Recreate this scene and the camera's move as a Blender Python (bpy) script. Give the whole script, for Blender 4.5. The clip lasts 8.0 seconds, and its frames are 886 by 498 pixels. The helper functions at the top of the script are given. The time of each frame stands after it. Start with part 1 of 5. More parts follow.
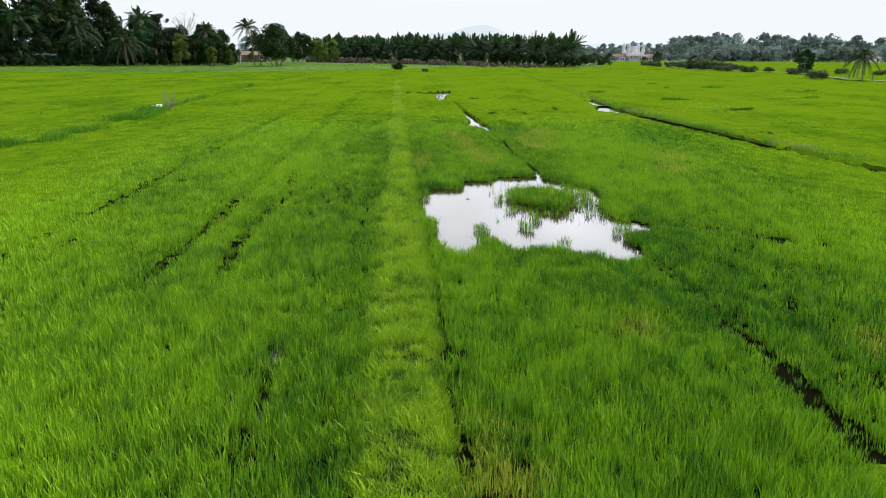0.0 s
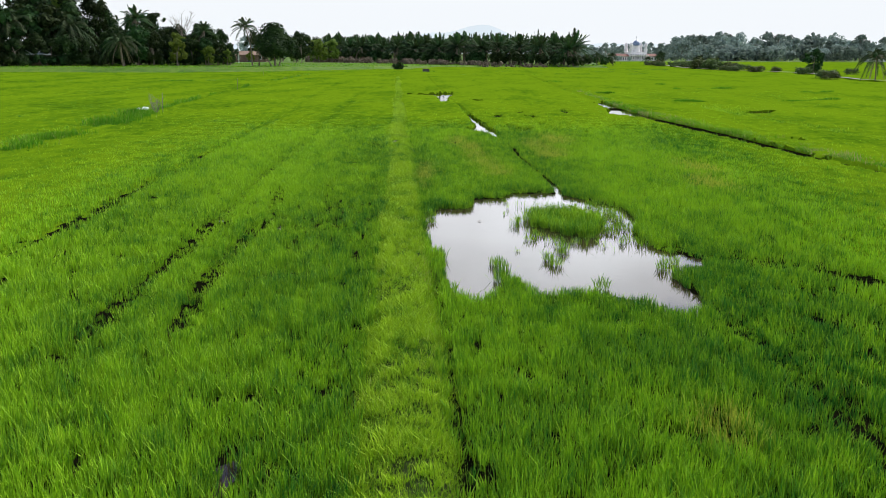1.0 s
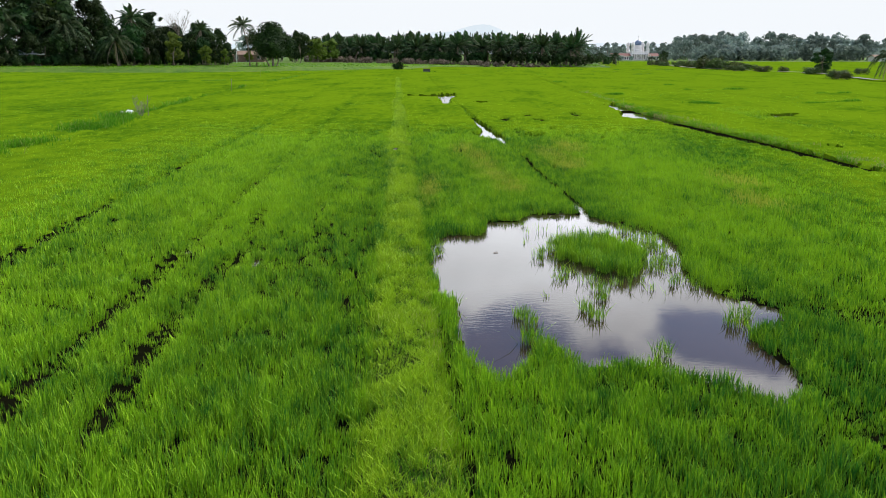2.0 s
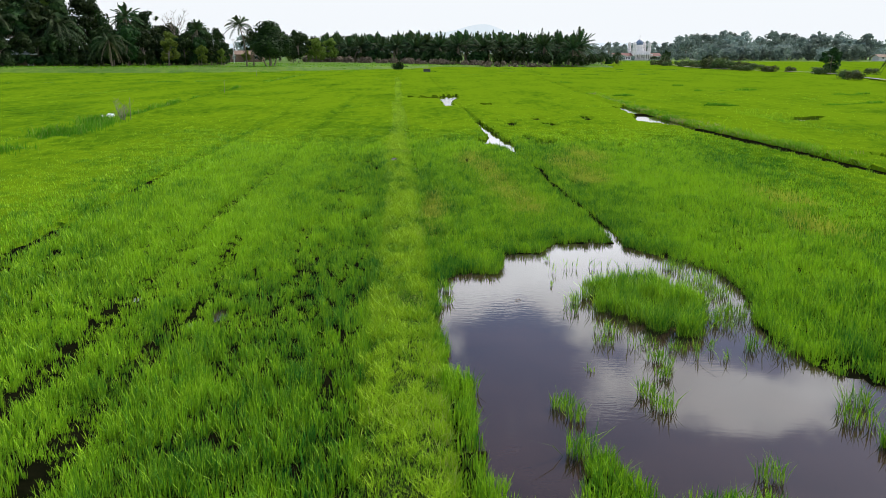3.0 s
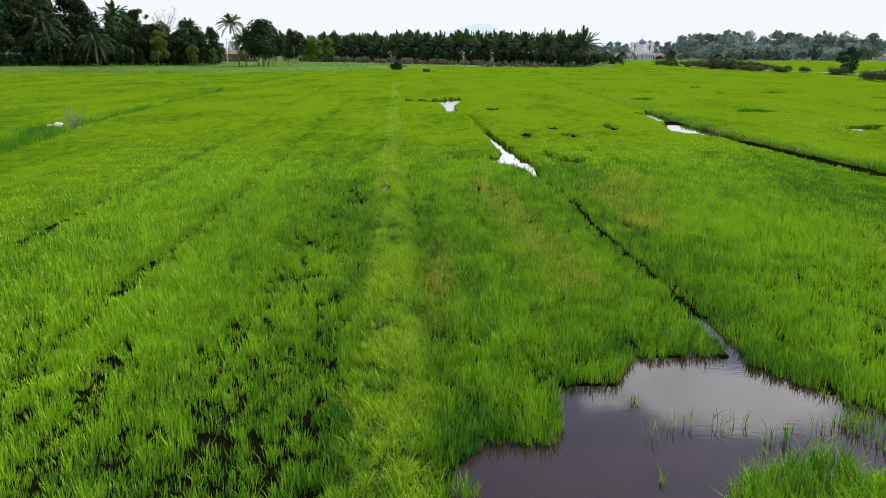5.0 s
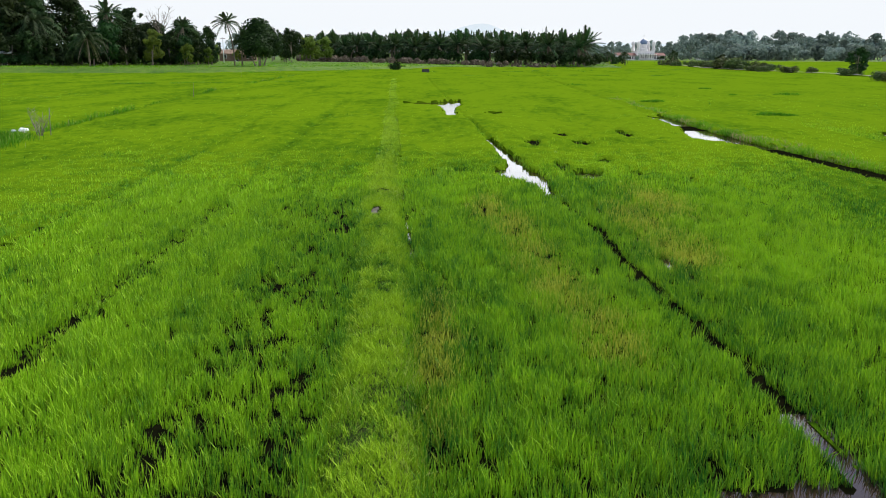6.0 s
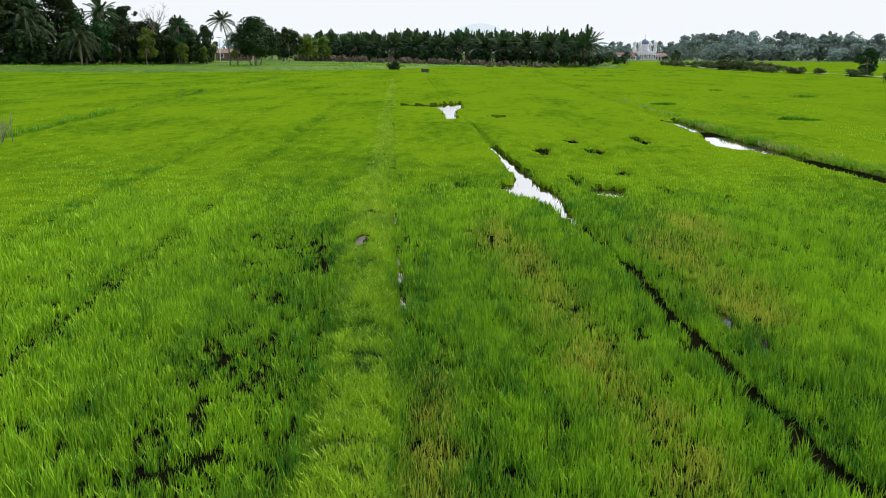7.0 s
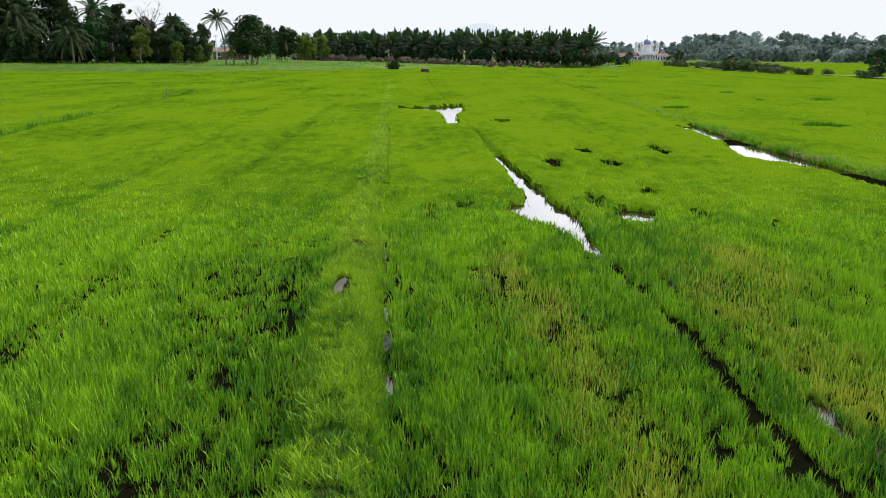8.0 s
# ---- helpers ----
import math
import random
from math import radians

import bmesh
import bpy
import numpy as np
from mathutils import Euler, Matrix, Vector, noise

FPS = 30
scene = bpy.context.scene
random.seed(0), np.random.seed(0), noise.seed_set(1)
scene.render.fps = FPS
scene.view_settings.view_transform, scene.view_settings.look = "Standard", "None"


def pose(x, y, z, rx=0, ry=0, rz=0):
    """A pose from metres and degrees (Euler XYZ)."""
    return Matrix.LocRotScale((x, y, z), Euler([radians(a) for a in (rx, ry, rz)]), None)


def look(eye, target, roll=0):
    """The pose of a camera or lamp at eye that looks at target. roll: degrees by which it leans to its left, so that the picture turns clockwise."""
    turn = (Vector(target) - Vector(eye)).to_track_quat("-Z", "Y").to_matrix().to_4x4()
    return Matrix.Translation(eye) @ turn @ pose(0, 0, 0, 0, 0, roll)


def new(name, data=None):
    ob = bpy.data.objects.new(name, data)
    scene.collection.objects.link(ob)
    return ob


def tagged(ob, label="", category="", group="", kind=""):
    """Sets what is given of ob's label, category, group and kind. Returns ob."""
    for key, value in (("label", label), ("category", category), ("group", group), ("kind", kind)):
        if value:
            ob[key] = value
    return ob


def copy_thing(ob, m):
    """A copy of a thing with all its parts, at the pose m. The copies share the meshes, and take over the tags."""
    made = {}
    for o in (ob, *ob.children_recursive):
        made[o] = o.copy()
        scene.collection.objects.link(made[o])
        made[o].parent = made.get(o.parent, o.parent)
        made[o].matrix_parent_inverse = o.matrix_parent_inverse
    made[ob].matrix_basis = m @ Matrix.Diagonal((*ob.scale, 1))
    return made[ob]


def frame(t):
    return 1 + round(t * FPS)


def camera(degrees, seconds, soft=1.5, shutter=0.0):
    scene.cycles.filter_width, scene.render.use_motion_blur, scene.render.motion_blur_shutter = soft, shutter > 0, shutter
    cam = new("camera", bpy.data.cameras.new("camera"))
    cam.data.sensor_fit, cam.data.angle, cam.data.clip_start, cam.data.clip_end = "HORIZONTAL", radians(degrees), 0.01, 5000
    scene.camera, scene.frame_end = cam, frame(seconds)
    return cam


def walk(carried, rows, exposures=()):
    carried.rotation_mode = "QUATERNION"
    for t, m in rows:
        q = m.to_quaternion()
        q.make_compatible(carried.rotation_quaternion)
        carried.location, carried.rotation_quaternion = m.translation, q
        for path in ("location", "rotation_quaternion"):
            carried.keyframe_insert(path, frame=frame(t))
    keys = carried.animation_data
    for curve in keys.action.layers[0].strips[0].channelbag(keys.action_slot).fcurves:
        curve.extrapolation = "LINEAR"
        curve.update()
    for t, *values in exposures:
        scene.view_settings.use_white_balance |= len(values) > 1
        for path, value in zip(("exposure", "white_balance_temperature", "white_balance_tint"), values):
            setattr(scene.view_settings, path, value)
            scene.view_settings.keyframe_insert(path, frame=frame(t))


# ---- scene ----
cam = camera(58.0, 8.0, soft=0.6)
ROWS = [
    (0.0, 0.425, 3.183, 4.301, 0.775, -13.761, 0.146),
    (0.5, 0.312, 4.891, 4.294, 0.799, -13.772, 0.14),
    (1.0, 0.189, 6.606, 4.287, 0.816, -13.782, 0.131),
    (1.5, 0.063, 8.331, 4.28, 0.825, -13.791, 0.119),
    (2.0, -0.06, 10.067, 4.272, 0.829, -13.799, 0.107),
    (2.5, -0.176, 11.814, 4.265, 0.826, -13.806, 0.095),
    (3.0, -0.282, 13.573, 4.258, 0.819, -13.812, 0.086),
    (3.5, -0.375, 15.343, 4.251, 0.808, -13.818, 0.081),
    (4.0, -0.454, 17.124, 4.243, 0.794, -13.824, 0.082),
    (4.5, -0.518, 18.913, 4.236, 0.777, -13.83, 0.09),
    (5.0, -0.568, 20.709, 4.229, 0.758, -13.837, 0.106),
    (5.5, -0.605, 22.508, 4.221, 0.738, -13.843, 0.133),
    (6.0, -0.632, 24.308, 4.214, 0.718, -13.85, 0.172),
    (6.5, -0.652, 26.103, 4.206, 0.699, -13.858, 0.225),
    (7.0, -0.669, 27.89, 4.199, 0.681, -13.867, 0.293),
    (7.5, -0.69, 29.662, 4.192, 0.665, -13.878, 0.377),
    (8.0, -0.72, 31.415, 4.184, 0.651, -13.889, 0.48),
]
walk(cam, [(t, pose(x, y, z, 90 + pitch, 0, yaw) @ pose(0, 0, 0, 0, 0, roll)) for t, x, y, z, yaw, pitch, roll in ROWS],
     exposures=[(0.0, 0.0), (8.0, 0.0)])

# ---- world, sun ----
SUN_ELEV, SUN_AZ = 46.0, 38.0          # azimuth clockwise from +y
world = bpy.data.worlds.new("sky")
scene.world = world
world.use_nodes = True


def sky_nodes():
    nt = world.node_tree
    nt.nodes.clear()
    N, L = nt.nodes.new, nt.links.new
    out, bg = N("ShaderNodeOutputWorld"), N("ShaderNodeBackground")
    sky = N("ShaderNodeTexSky")
    sky.sky_type, sky.sun_disc = "NISHITA", False
    sky.sun_elevation, sky.sun_rotation = radians(SUN_ELEV), radians(SUN_AZ)
    sky.air_density, sky.dust_density, sky.ozone_density = 1.0, 1.2, 1.2
    co, sep = N("ShaderNodeTexCoord"), N("ShaderNodeSeparateXYZ")
    L(co.outputs["Generated"], sep.inputs[0])
    up = N("ShaderNodeMath"); up.operation = "MAXIMUM"; up.inputs[1].default_value = 0.0
    L(sep.outputs["Z"], up.inputs[0])
    com = N("ShaderNodeMapping"); com.inputs["Scale"].default_value = (1.0, 1.0, 1.8)
    com.inputs["Location"].default_value = (0.3, 0.0, 0.2)
    com.inputs["Rotation"].default_value = (0.0, 0.0, radians(-4.5))
    L(co.outputs["Generated"], com.inputs["Vector"])
    noi = N("ShaderNodeTexNoise")
    noi.inputs["Scale"].default_value, noi.inputs["Detail"].default_value, noi.inputs["Roughness"].default_value = 4.2, 7.0, 0.5
    L(com.outputs[0], noi.inputs["Vector"])
    # cover thins from the horizon upwards: a closed veil, then broken cloud, then mostly gaps
    cover = N("ShaderNodeMapRange")
    cover.inputs["From Min"].default_value, cover.inputs["From Max"].default_value = 0.14, 0.46
    cover.inputs["To Min"].default_value, cover.inputs["To Max"].default_value = 0.34, -0.10
    L(up.outputs[0], cover.inputs["Value"])
    both = N("ShaderNodeMath"); both.operation = "ADD"
    L(noi.outputs["Fac"], both.inputs[0]); L(cover.outputs[0], both.inputs[1])
    mx = N("ShaderNodeMapRange"); mx.interpolation_type = "SMOOTHSTEP"
    mx.inputs["From Min"].default_value, mx.inputs["From Max"].default_value = 0.52, 0.595
    L(both.outputs[0], mx.inputs["Value"])
    hz = N("ShaderNodeMapRange")
    hz.inputs["From Min"].default_value, hz.inputs["From Max"].default_value = 0.06, 0.13
    hz.inputs["To Min"].default_value, hz.inputs["To Max"].default_value = 1.0, 0.0
    L(up.outputs[0], hz.inputs["Value"])
    dim = N("ShaderNodeVectorMath"); dim.operation = "SCALE"; dim.inputs["Scale"].default_value = 0.13
    tint = N("ShaderNodeVectorMath"); tint.operation = "MULTIPLY"; tint.inputs[1].default_value = (0.86, 0.95, 1.17)
    L(sky.outputs[0], tint.inputs[0]); L(tint.outputs[0], dim.inputs[0])
    # cloud tone: soft grey bellies and white crests
    n2 = N("ShaderNodeTexNoise")
    n2.inputs["Scale"].default_value, n2.inputs["Detail"].default_value = 3.0, 4.0
    L(com.outputs[0], n2.inputs["Vector"])
    tone = N("ShaderNodeMapRange")
    tone.inputs["From Min"].default_value, tone.inputs["From Max"].default_value = 0.35, 0.65
    tone.inputs["To Min"].default_value, tone.inputs["To Max"].default_value = 1.7, 3.2
    L(n2.outputs["Fac"], tone.inputs["Value"])
    white = N("ShaderNodeVectorMath"); white.operation = "SCALE"
    white.inputs[0].default_value = (0.945, 0.985, 1.03)
    even = N("ShaderNodeMix")          # near the horizon the deck is one even bright veil
    L(hz.outputs[0], even.inputs["Factor"]); L(tone.outputs[0], even.inputs["A"]); even.inputs["B"].default_value = 0.96
    L(even.outputs["Result"], white.inputs["Scale"])
    mix = N("ShaderNodeMix"); mix.data_type = "RGBA"
    L(mx.outputs[0], mix.inputs["Factor"])
    L(dim.outputs[0], mix.inputs["A"]); L(white.outputs[0], mix.inputs["B"])
    L(mix.outputs["Result"], bg.inputs["Color"])
    L(bg.outputs[0], out.inputs[0])


sky_nodes()
sun = new("sun", bpy.data.lights.new("sun", "SUN"))
sun.data.energy, sun.data.angle, sun.data.color = 5.0, radians(3), (1.0, 0.95, 0.86)
az, el = radians(SUN_AZ), radians(SUN_ELEV)
sun_dir = Vector((math.sin(az) * math.cos(el), math.cos(az) * math.cos(el), math.sin(el)))
sun.matrix_world = look((30, 20, 60), Vector((30, 20, 60)) - sun_dir)


# ---- materials ----
def material(name, roughness=0.7, specular=0.3):
    m = bpy.data.materials.new(name)
    m.use_nodes = True
    b = m.node_tree.nodes["Principled BSDF"]
    b.inputs["Roughness"].default_value = roughness
    b.inputs["Specular IOR Level"].default_value = specular
    return m, m.node_tree.nodes.new, m.node_tree.links.new, b


def mottled(name, c1, c2, scale=2.0, fine=14.0, roughness=0.8, bump=0.3, specular=0.25, vary=0.25, metal=0.0):
    """Two colours mottled at two scales, a little different from thing to thing, with fine relief."""
    m, N, L, b = material(name, roughness, specular)
    b.inputs["Metallic"].default_value = metal
    co = N("ShaderNodeTexCoord")
    a, f = N("ShaderNodeTexNoise"), N("ShaderNodeTexNoise")
    a.inputs["Scale"].default_value, a.inputs["Detail"].default_value = scale, 4
    f.inputs["Scale"].default_value, f.inputs["Detail"].default_value = fine, 5
    L(co.outputs["Object"], a.inputs["Vector"]); L(co.outputs["Object"], f.inputs["Vector"])
    av = N("ShaderNodeMath"); av.operation = "ADD"
    L(a.outputs["Fac"], av.inputs[0]); L(f.outputs["Fac"], av.inputs[1])
    mr = N("ShaderNodeMapRange")
    mr.inputs["From Min"].default_value, mr.inputs["From Max"].default_value = 0.75, 1.25
    L(av.outputs[0], mr.inputs["Value"])
    mix = N("ShaderNodeMix"); mix.data_type = "RGBA"
    mix.inputs["A"].default_value, mix.inputs["B"].default_value = (*c1, 1), (*c2, 1)
    L(mr.outputs[0], mix.inputs["Factor"])
    info, hsv = N("ShaderNodeObjectInfo"), N("ShaderNodeHueSaturation")
    v = N("ShaderNodeMapRange")
    v.inputs["To Min"].default_value, v.inputs["To Max"].default_value = 1 - vary, 1 + vary
    L(info.outputs["Random"], v.inputs["Value"]); L(v.outputs[0], hsv.inputs["Value"])
    L(mix.outputs["Result"], hsv.inputs["Color"]); L(hsv.outputs[0], b.inputs["Base Color"])
    if bump:
        bp = N("ShaderNodeBump"); bp.inputs["Strength"].default_value = bump
        L(f.outputs["Fac"], bp.inputs["Height"]); L(bp.outputs[0], b.inputs["Normal"])
    return m


def leafy(name, c1, c2, through_light=0.35, vary=0.3, roughness=0.7, hue=0.03, patch=0.3):
    """Leaves: each leaf (island) has its own tone between two colours; light shines through."""
    m, N, L, b = material(name, roughness, 0.10)
    geo, info, co = N("ShaderNodeNewGeometry"), N("ShaderNodeObjectInfo"), N("ShaderNodeTexCoord")
    noi = N("ShaderNodeTexNoise"); noi.inputs["Scale"].default_value = patch
    L(co.outputs["Object"], noi.inputs["Vector"])
    av = N("ShaderNodeMath"); av.operation = "MULTIPLY_ADD"; av.inputs[1].default_value = 0.55
    L(geo.outputs["Random Per Island"], av.inputs[0])
    sc = N("ShaderNodeMapRange")
    sc.inputs["From Min"].default_value, sc.inputs["From Max"].default_value = 0.35, 0.65
    sc.inputs["To Max"].default_value = 0.45
    L(noi.outputs["Fac"], sc.inputs["Value"]); L(sc.outputs[0], av.inputs[2])
    mix = N("ShaderNodeMix"); mix.data_type = "RGBA"
    mix.inputs["A"].default_value, mix.inputs["B"].default_value = (*c1, 1), (*c2, 1)
    L(av.outputs[0], mix.inputs["Factor"])
    hsv = N("ShaderNodeHueSaturation")
    v, h = N("ShaderNodeMapRange"), N("ShaderNodeMapRange")
    v.inputs["To Min"].default_value, v.inputs["To Max"].default_value = 1 - vary, 1 + vary
    h.inputs["To Min"].default_value, h.inputs["To Max"].default_value = 0.5 - hue, 0.5 + hue
    L(info.outputs["Random"], v.inputs["Value"]); L(v.outputs[0], hsv.inputs["Value"])
    L(info.outputs["Random"], h.inputs["Value"]); L(h.outputs[0], hsv.inputs["Hue"])
    L(mix.outputs["Result"], hsv.inputs["Color"]); L(hsv.outputs[0], b.inputs["Base Color"])
    tr, ms = N("ShaderNodeBsdfTranslucent"), N("ShaderNodeMixShader")
    ms.inputs[0].default_value = through_light
    L(hsv.outputs[0], tr.inputs["Color"])
    L(b.outputs[0], ms.inputs[1]); L(tr.outputs[0], ms.inputs[2])
    L(ms.outputs[0], m.node_tree.nodes["Material Output"].inputs[0])
    return m


def rice_material(name, deep, bright, straw, through_light=0.4, gloss=0.04, by_leaf=True):
    """Rice leaves: tone by leaf (or, for a closed canopy, by fine grain), broad bands over the field, straw colour where the stand is dry."""
    m, N, L, b = material(name, 0.65, gloss)
    geo, co = N("ShaderNodeNewGeometry"), N("ShaderNodeTexCoord")
    dry, lush = N("ShaderNodeAttribute"), N("ShaderNodeAttribute")
    dry.attribute_name, lush.attribute_name = "dry", "lush"
    broad = N("ShaderNodeTexNoise")
    broad.inputs["Scale"].default_value, broad.inputs["Detail"].default_value = 0.13, 6
    st = N("ShaderNodeMapping"); st.inputs["Scale"].default_value = (1.6, 0.6, 0.2)
    L(co.outputs["Object"], st.inputs["Vector"]); L(st.outputs[0], broad.inputs["Vector"])
    mr = N("ShaderNodeMapRange")
    mr.inputs["From Min"].default_value, mr.inputs["From Max"].default_value = 0.3, 0.7
    mr.inputs["To Min"].default_value, mr.inputs["To Max"].default_value = -0.46, 0.30
    L(broad.outputs["Fac"], mr.inputs["Value"])
    fine = N("ShaderNodeTexNoise")          # flecks a few hand's breadths wide, drawn out along the rows
    fine.inputs["Scale"].default_value, fine.inputs["Detail"].default_value, fine.inputs["Roughness"].default_value = 1.5, 5, 0.7
    fs = N("ShaderNodeMapping"); fs.inputs["Scale"].default_value = (1.0, 0.45, 0.3)
    L(co.outputs["Object"], fs.inputs["Vector"]); L(fs.outputs[0], fine.inputs["Vector"])
    fm = N("ShaderNodeMapRange")
    fm.inputs["From Min"].default_value, fm.inputs["From Max"].default_value = 0.3, 0.7
    fm.inputs["To Min"].default_value, fm.inputs["To Max"].default_value = -0.42, 0.38
    L(fine.outputs["Fac"], fm.inputs["Value"])
    s0 = N("ShaderNodeMath"); s0.operation = "ADD"
    L(mr.outputs[0], s0.inputs[0]); L(fm.outputs[0], s0.inputs[1])
    s1 = N("ShaderNodeMath"); s1.operation = "ADD"
    L(s0.outputs[0], s1.inputs[0]); L(lush.outputs["Fac"], s1.inputs[1])
    grain = N("ShaderNodeTexNoise")
    grain.inputs["Scale"].default_value, grain.inputs["Detail"].default_value = 9.0, 3
    L(co.outputs["Object"], grain.inputs["Vector"])
    own = geo.outputs["Random Per Island"] if by_leaf else grain.outputs["Fac"]
    s2 = N("ShaderNodeMath"); s2.operation = "MULTIPLY_ADD"; s2.inputs[1].default_value = 0.76
    s2.use_clamp = True
    L(own, s2.inputs[0]); L(s1.outputs[0], s2.inputs[2])
    mix = N("ShaderNodeMix"); mix.data_type = "RGBA"
    mix.inputs["A"].default_value, mix.inputs["B"].default_value = (*deep, 1), (*bright, 1)
    L(s2.outputs[0], mix.inputs["Factor"])
    d1 = N("ShaderNodeMath"); d1.operation = "ADD"
    L(own, d1.inputs[0]); L(dry.outputs["Fac"], d1.inputs[1])
    d2 = N("ShaderNodeMapRange")
    d2.inputs["From Min"].default_value, d2.inputs["From Max"].default_value = 0.95, 1.25
    L(d1.outputs[0], d2.inputs["Value"])
    mix2 = N("ShaderNodeMix"); mix2.data_type = "RGBA"
    mix2.inputs["B"].default_value = (*straw, 1)
    L(d2.outputs[0], mix2.inputs["Factor"]); L(mix.outputs["Result"], mix2.inputs["A"])
    L(mix2.outputs["Result"], b.inputs["Base Color"])
    tr, ms = N("ShaderNodeBsdfTranslucent"), N("ShaderNodeMixShader")
    ms.inputs[0].default_value = through_light
    L(mix2.outputs["Result"], tr.inputs["Color"])
    L(b.outputs[0], ms.inputs[1]); L(tr.outputs[0], ms.inputs[2])
    L(ms.outputs[0], m.node_tree.nodes["Material Output"].inputs[0])
    return m


M_RICE = rice_material("rice leaf", (0.030, 0.156, 0.014), (0.300, 0.515, 0.016), (0.43, 0.47, 0.05), 0.12, 0.12)
# canopy colour is darkened to stand in for self-shadowing among close leaves
M_CANOPY_SHADED = rice_material("self-shaded rice canopy", (0.022, 0.082, 0.004), (0.120, 0.210, 0.006), (0.25, 0.27, 0.05), 0.1, 0.0, False)
M_GRASS = rice_material("bund grass leaf", (0.055, 0.19, 0.010), (0.315, 0.49, 0.018), (0.42, 0.41, 0.13), 0.18, 0.08)
M_WEED = rice_material("dark weed leaf", (0.06, 0.20, 0.008), (0.18, 0.36, 0.015), (0.30, 0.27, 0.12))
# mud colour is blackened to stand in for shade between the plants
M_MUD_SHADED = mottled("shade-dark wet mud", (0.004, 0.005, 0.002), (0.009, 0.009, 0.004), 0.8, 9.0, 0.95, 0.5, 0.0, 0.0)
M_SOIL = mottled("dark earth", (0.014, 0.024, 0.006), (0.036, 0.052, 0.014), 0.7, 6.0, 0.95, 0.5, 0.0, 0.0)
M_LAND = mottled("far meadow", (0.045, 0.11, 0.008), (0.11, 0.185, 0.016), 0.03, 0.6, 0.9, 0.3, 0.1, 0.0)
M_BARK = mottled("grey bark", (0.10, 0.085, 0.065), (0.22, 0.19, 0.15), 1.5, 9.0, 0.9, 0.6)
M_PALMBARK = mottled("ringed palm bark", (0.07, 0.055, 0.04), (0.17, 0.14, 0.10), 2.0, 8.0, 0.9, 0.7)
M_LEAF = leafy("broad leaf", (0.009, 0.023, 0.008), (0.036, 0.072, 0.015), 0.2)
M_LEAF_Y = leafy("light leaf", (0.06, 0.11, 0.012), (0.18, 0.25, 0.035), 0.4)
# leaf colour paled and blued to paint in the haze of distance
M_LEAF_HAZED = leafy("haze-paled leaf", (0.10, 0.15, 0.13), (0.27, 0.34, 0.285), 0.35, vary=0.42)
M_PALM = leafy("oil palm leaf", (0.014, 0.034, 0.013), (0.05, 0.10, 0.025), 0.25)
M_COCO = leafy("coconut leaf", (0.018, 0.038, 0.013), (0.065, 0.10, 0.035), 0.25)
M_SHRUB = leafy("shrub leaf", (0.03, 0.055, 0.016), (0.09, 0.12, 0.035))
M_BRUSH = leafy("dead brush", (0.08, 0.065, 0.04), (0.24, 0.20, 0.14), 0.1)
M_WHITE = mottled("white painted wall", (0.70, 0.69, 0.66), (0.82, 0.81, 0.78), 0.4, 3.0, 0.7, 0.1, 0.3, 0.06)
M_ROOF = mottled("terracotta roof", (0.15, 0.065, 0.055), (0.24, 0.12, 0.10), 0.6, 4.0, 0.8, 0.3, 0.2, 0.15)
M_TIN = mottled("weathered tin", (0.42, 0.43, 0.44), (0.62, 0.63, 0.64), 0.8, 5.0, 0.45, 0.2, 0.5, 0.2)
M_DOME = mottled("blue dome tiles", (0.11, 0.16, 0.27), (0.17, 0.23, 0.34), 0.8, 5.0, 0.4, 0.1, 0.5, 0.0)
M_WINDOW = mottled("dark window", (0.02, 0.025, 0.03), (0.05, 0.055, 0.06), 1.0, 4.0, 0.15, 0.0, 0.5, 0.0)
M_PLANK = mottled("brown planks", (0.14, 0.09, 0.06), (0.24, 0.17, 0.12), 1.0, 7.0, 0.85, 0.4)
M_WOOD = mottled("bleached stick", (0.13, 0.115, 0.09), (0.24, 0.215, 0.18), 3.0, 20.0, 0.85, 0.3)
M_PLASTIC = mottled("white plastic", (0.75, 0.75, 0.74), (0.86, 0.86, 0.85), 3.0, 20.0, 0.4, 0.2)
M_DARKBOX = mottled("dark painted metal", (0.03, 0.03, 0.032), (0.06, 0.06, 0.06), 2.0, 12.0, 0.6, 0.2)
M_HILL_GLOW = mottled("hill with haze glow", (0.05, 0.06, 0.07), (0.07, 0.08, 0.09), 0.002, 0.02, 1.0, 0.0, 0.0, 0.0)
# emission stands in for the pale haze in front of the hills
M_HILL_GLOW.node_tree.nodes["Principled BSDF"].inputs["Emission Color"].default_value = (0.70, 0.78, 0.84, 1)
M_HILL_GLOW.node_tree.nodes["Principled BSDF"].inputs["Emission Strength"].default_value = 1.0


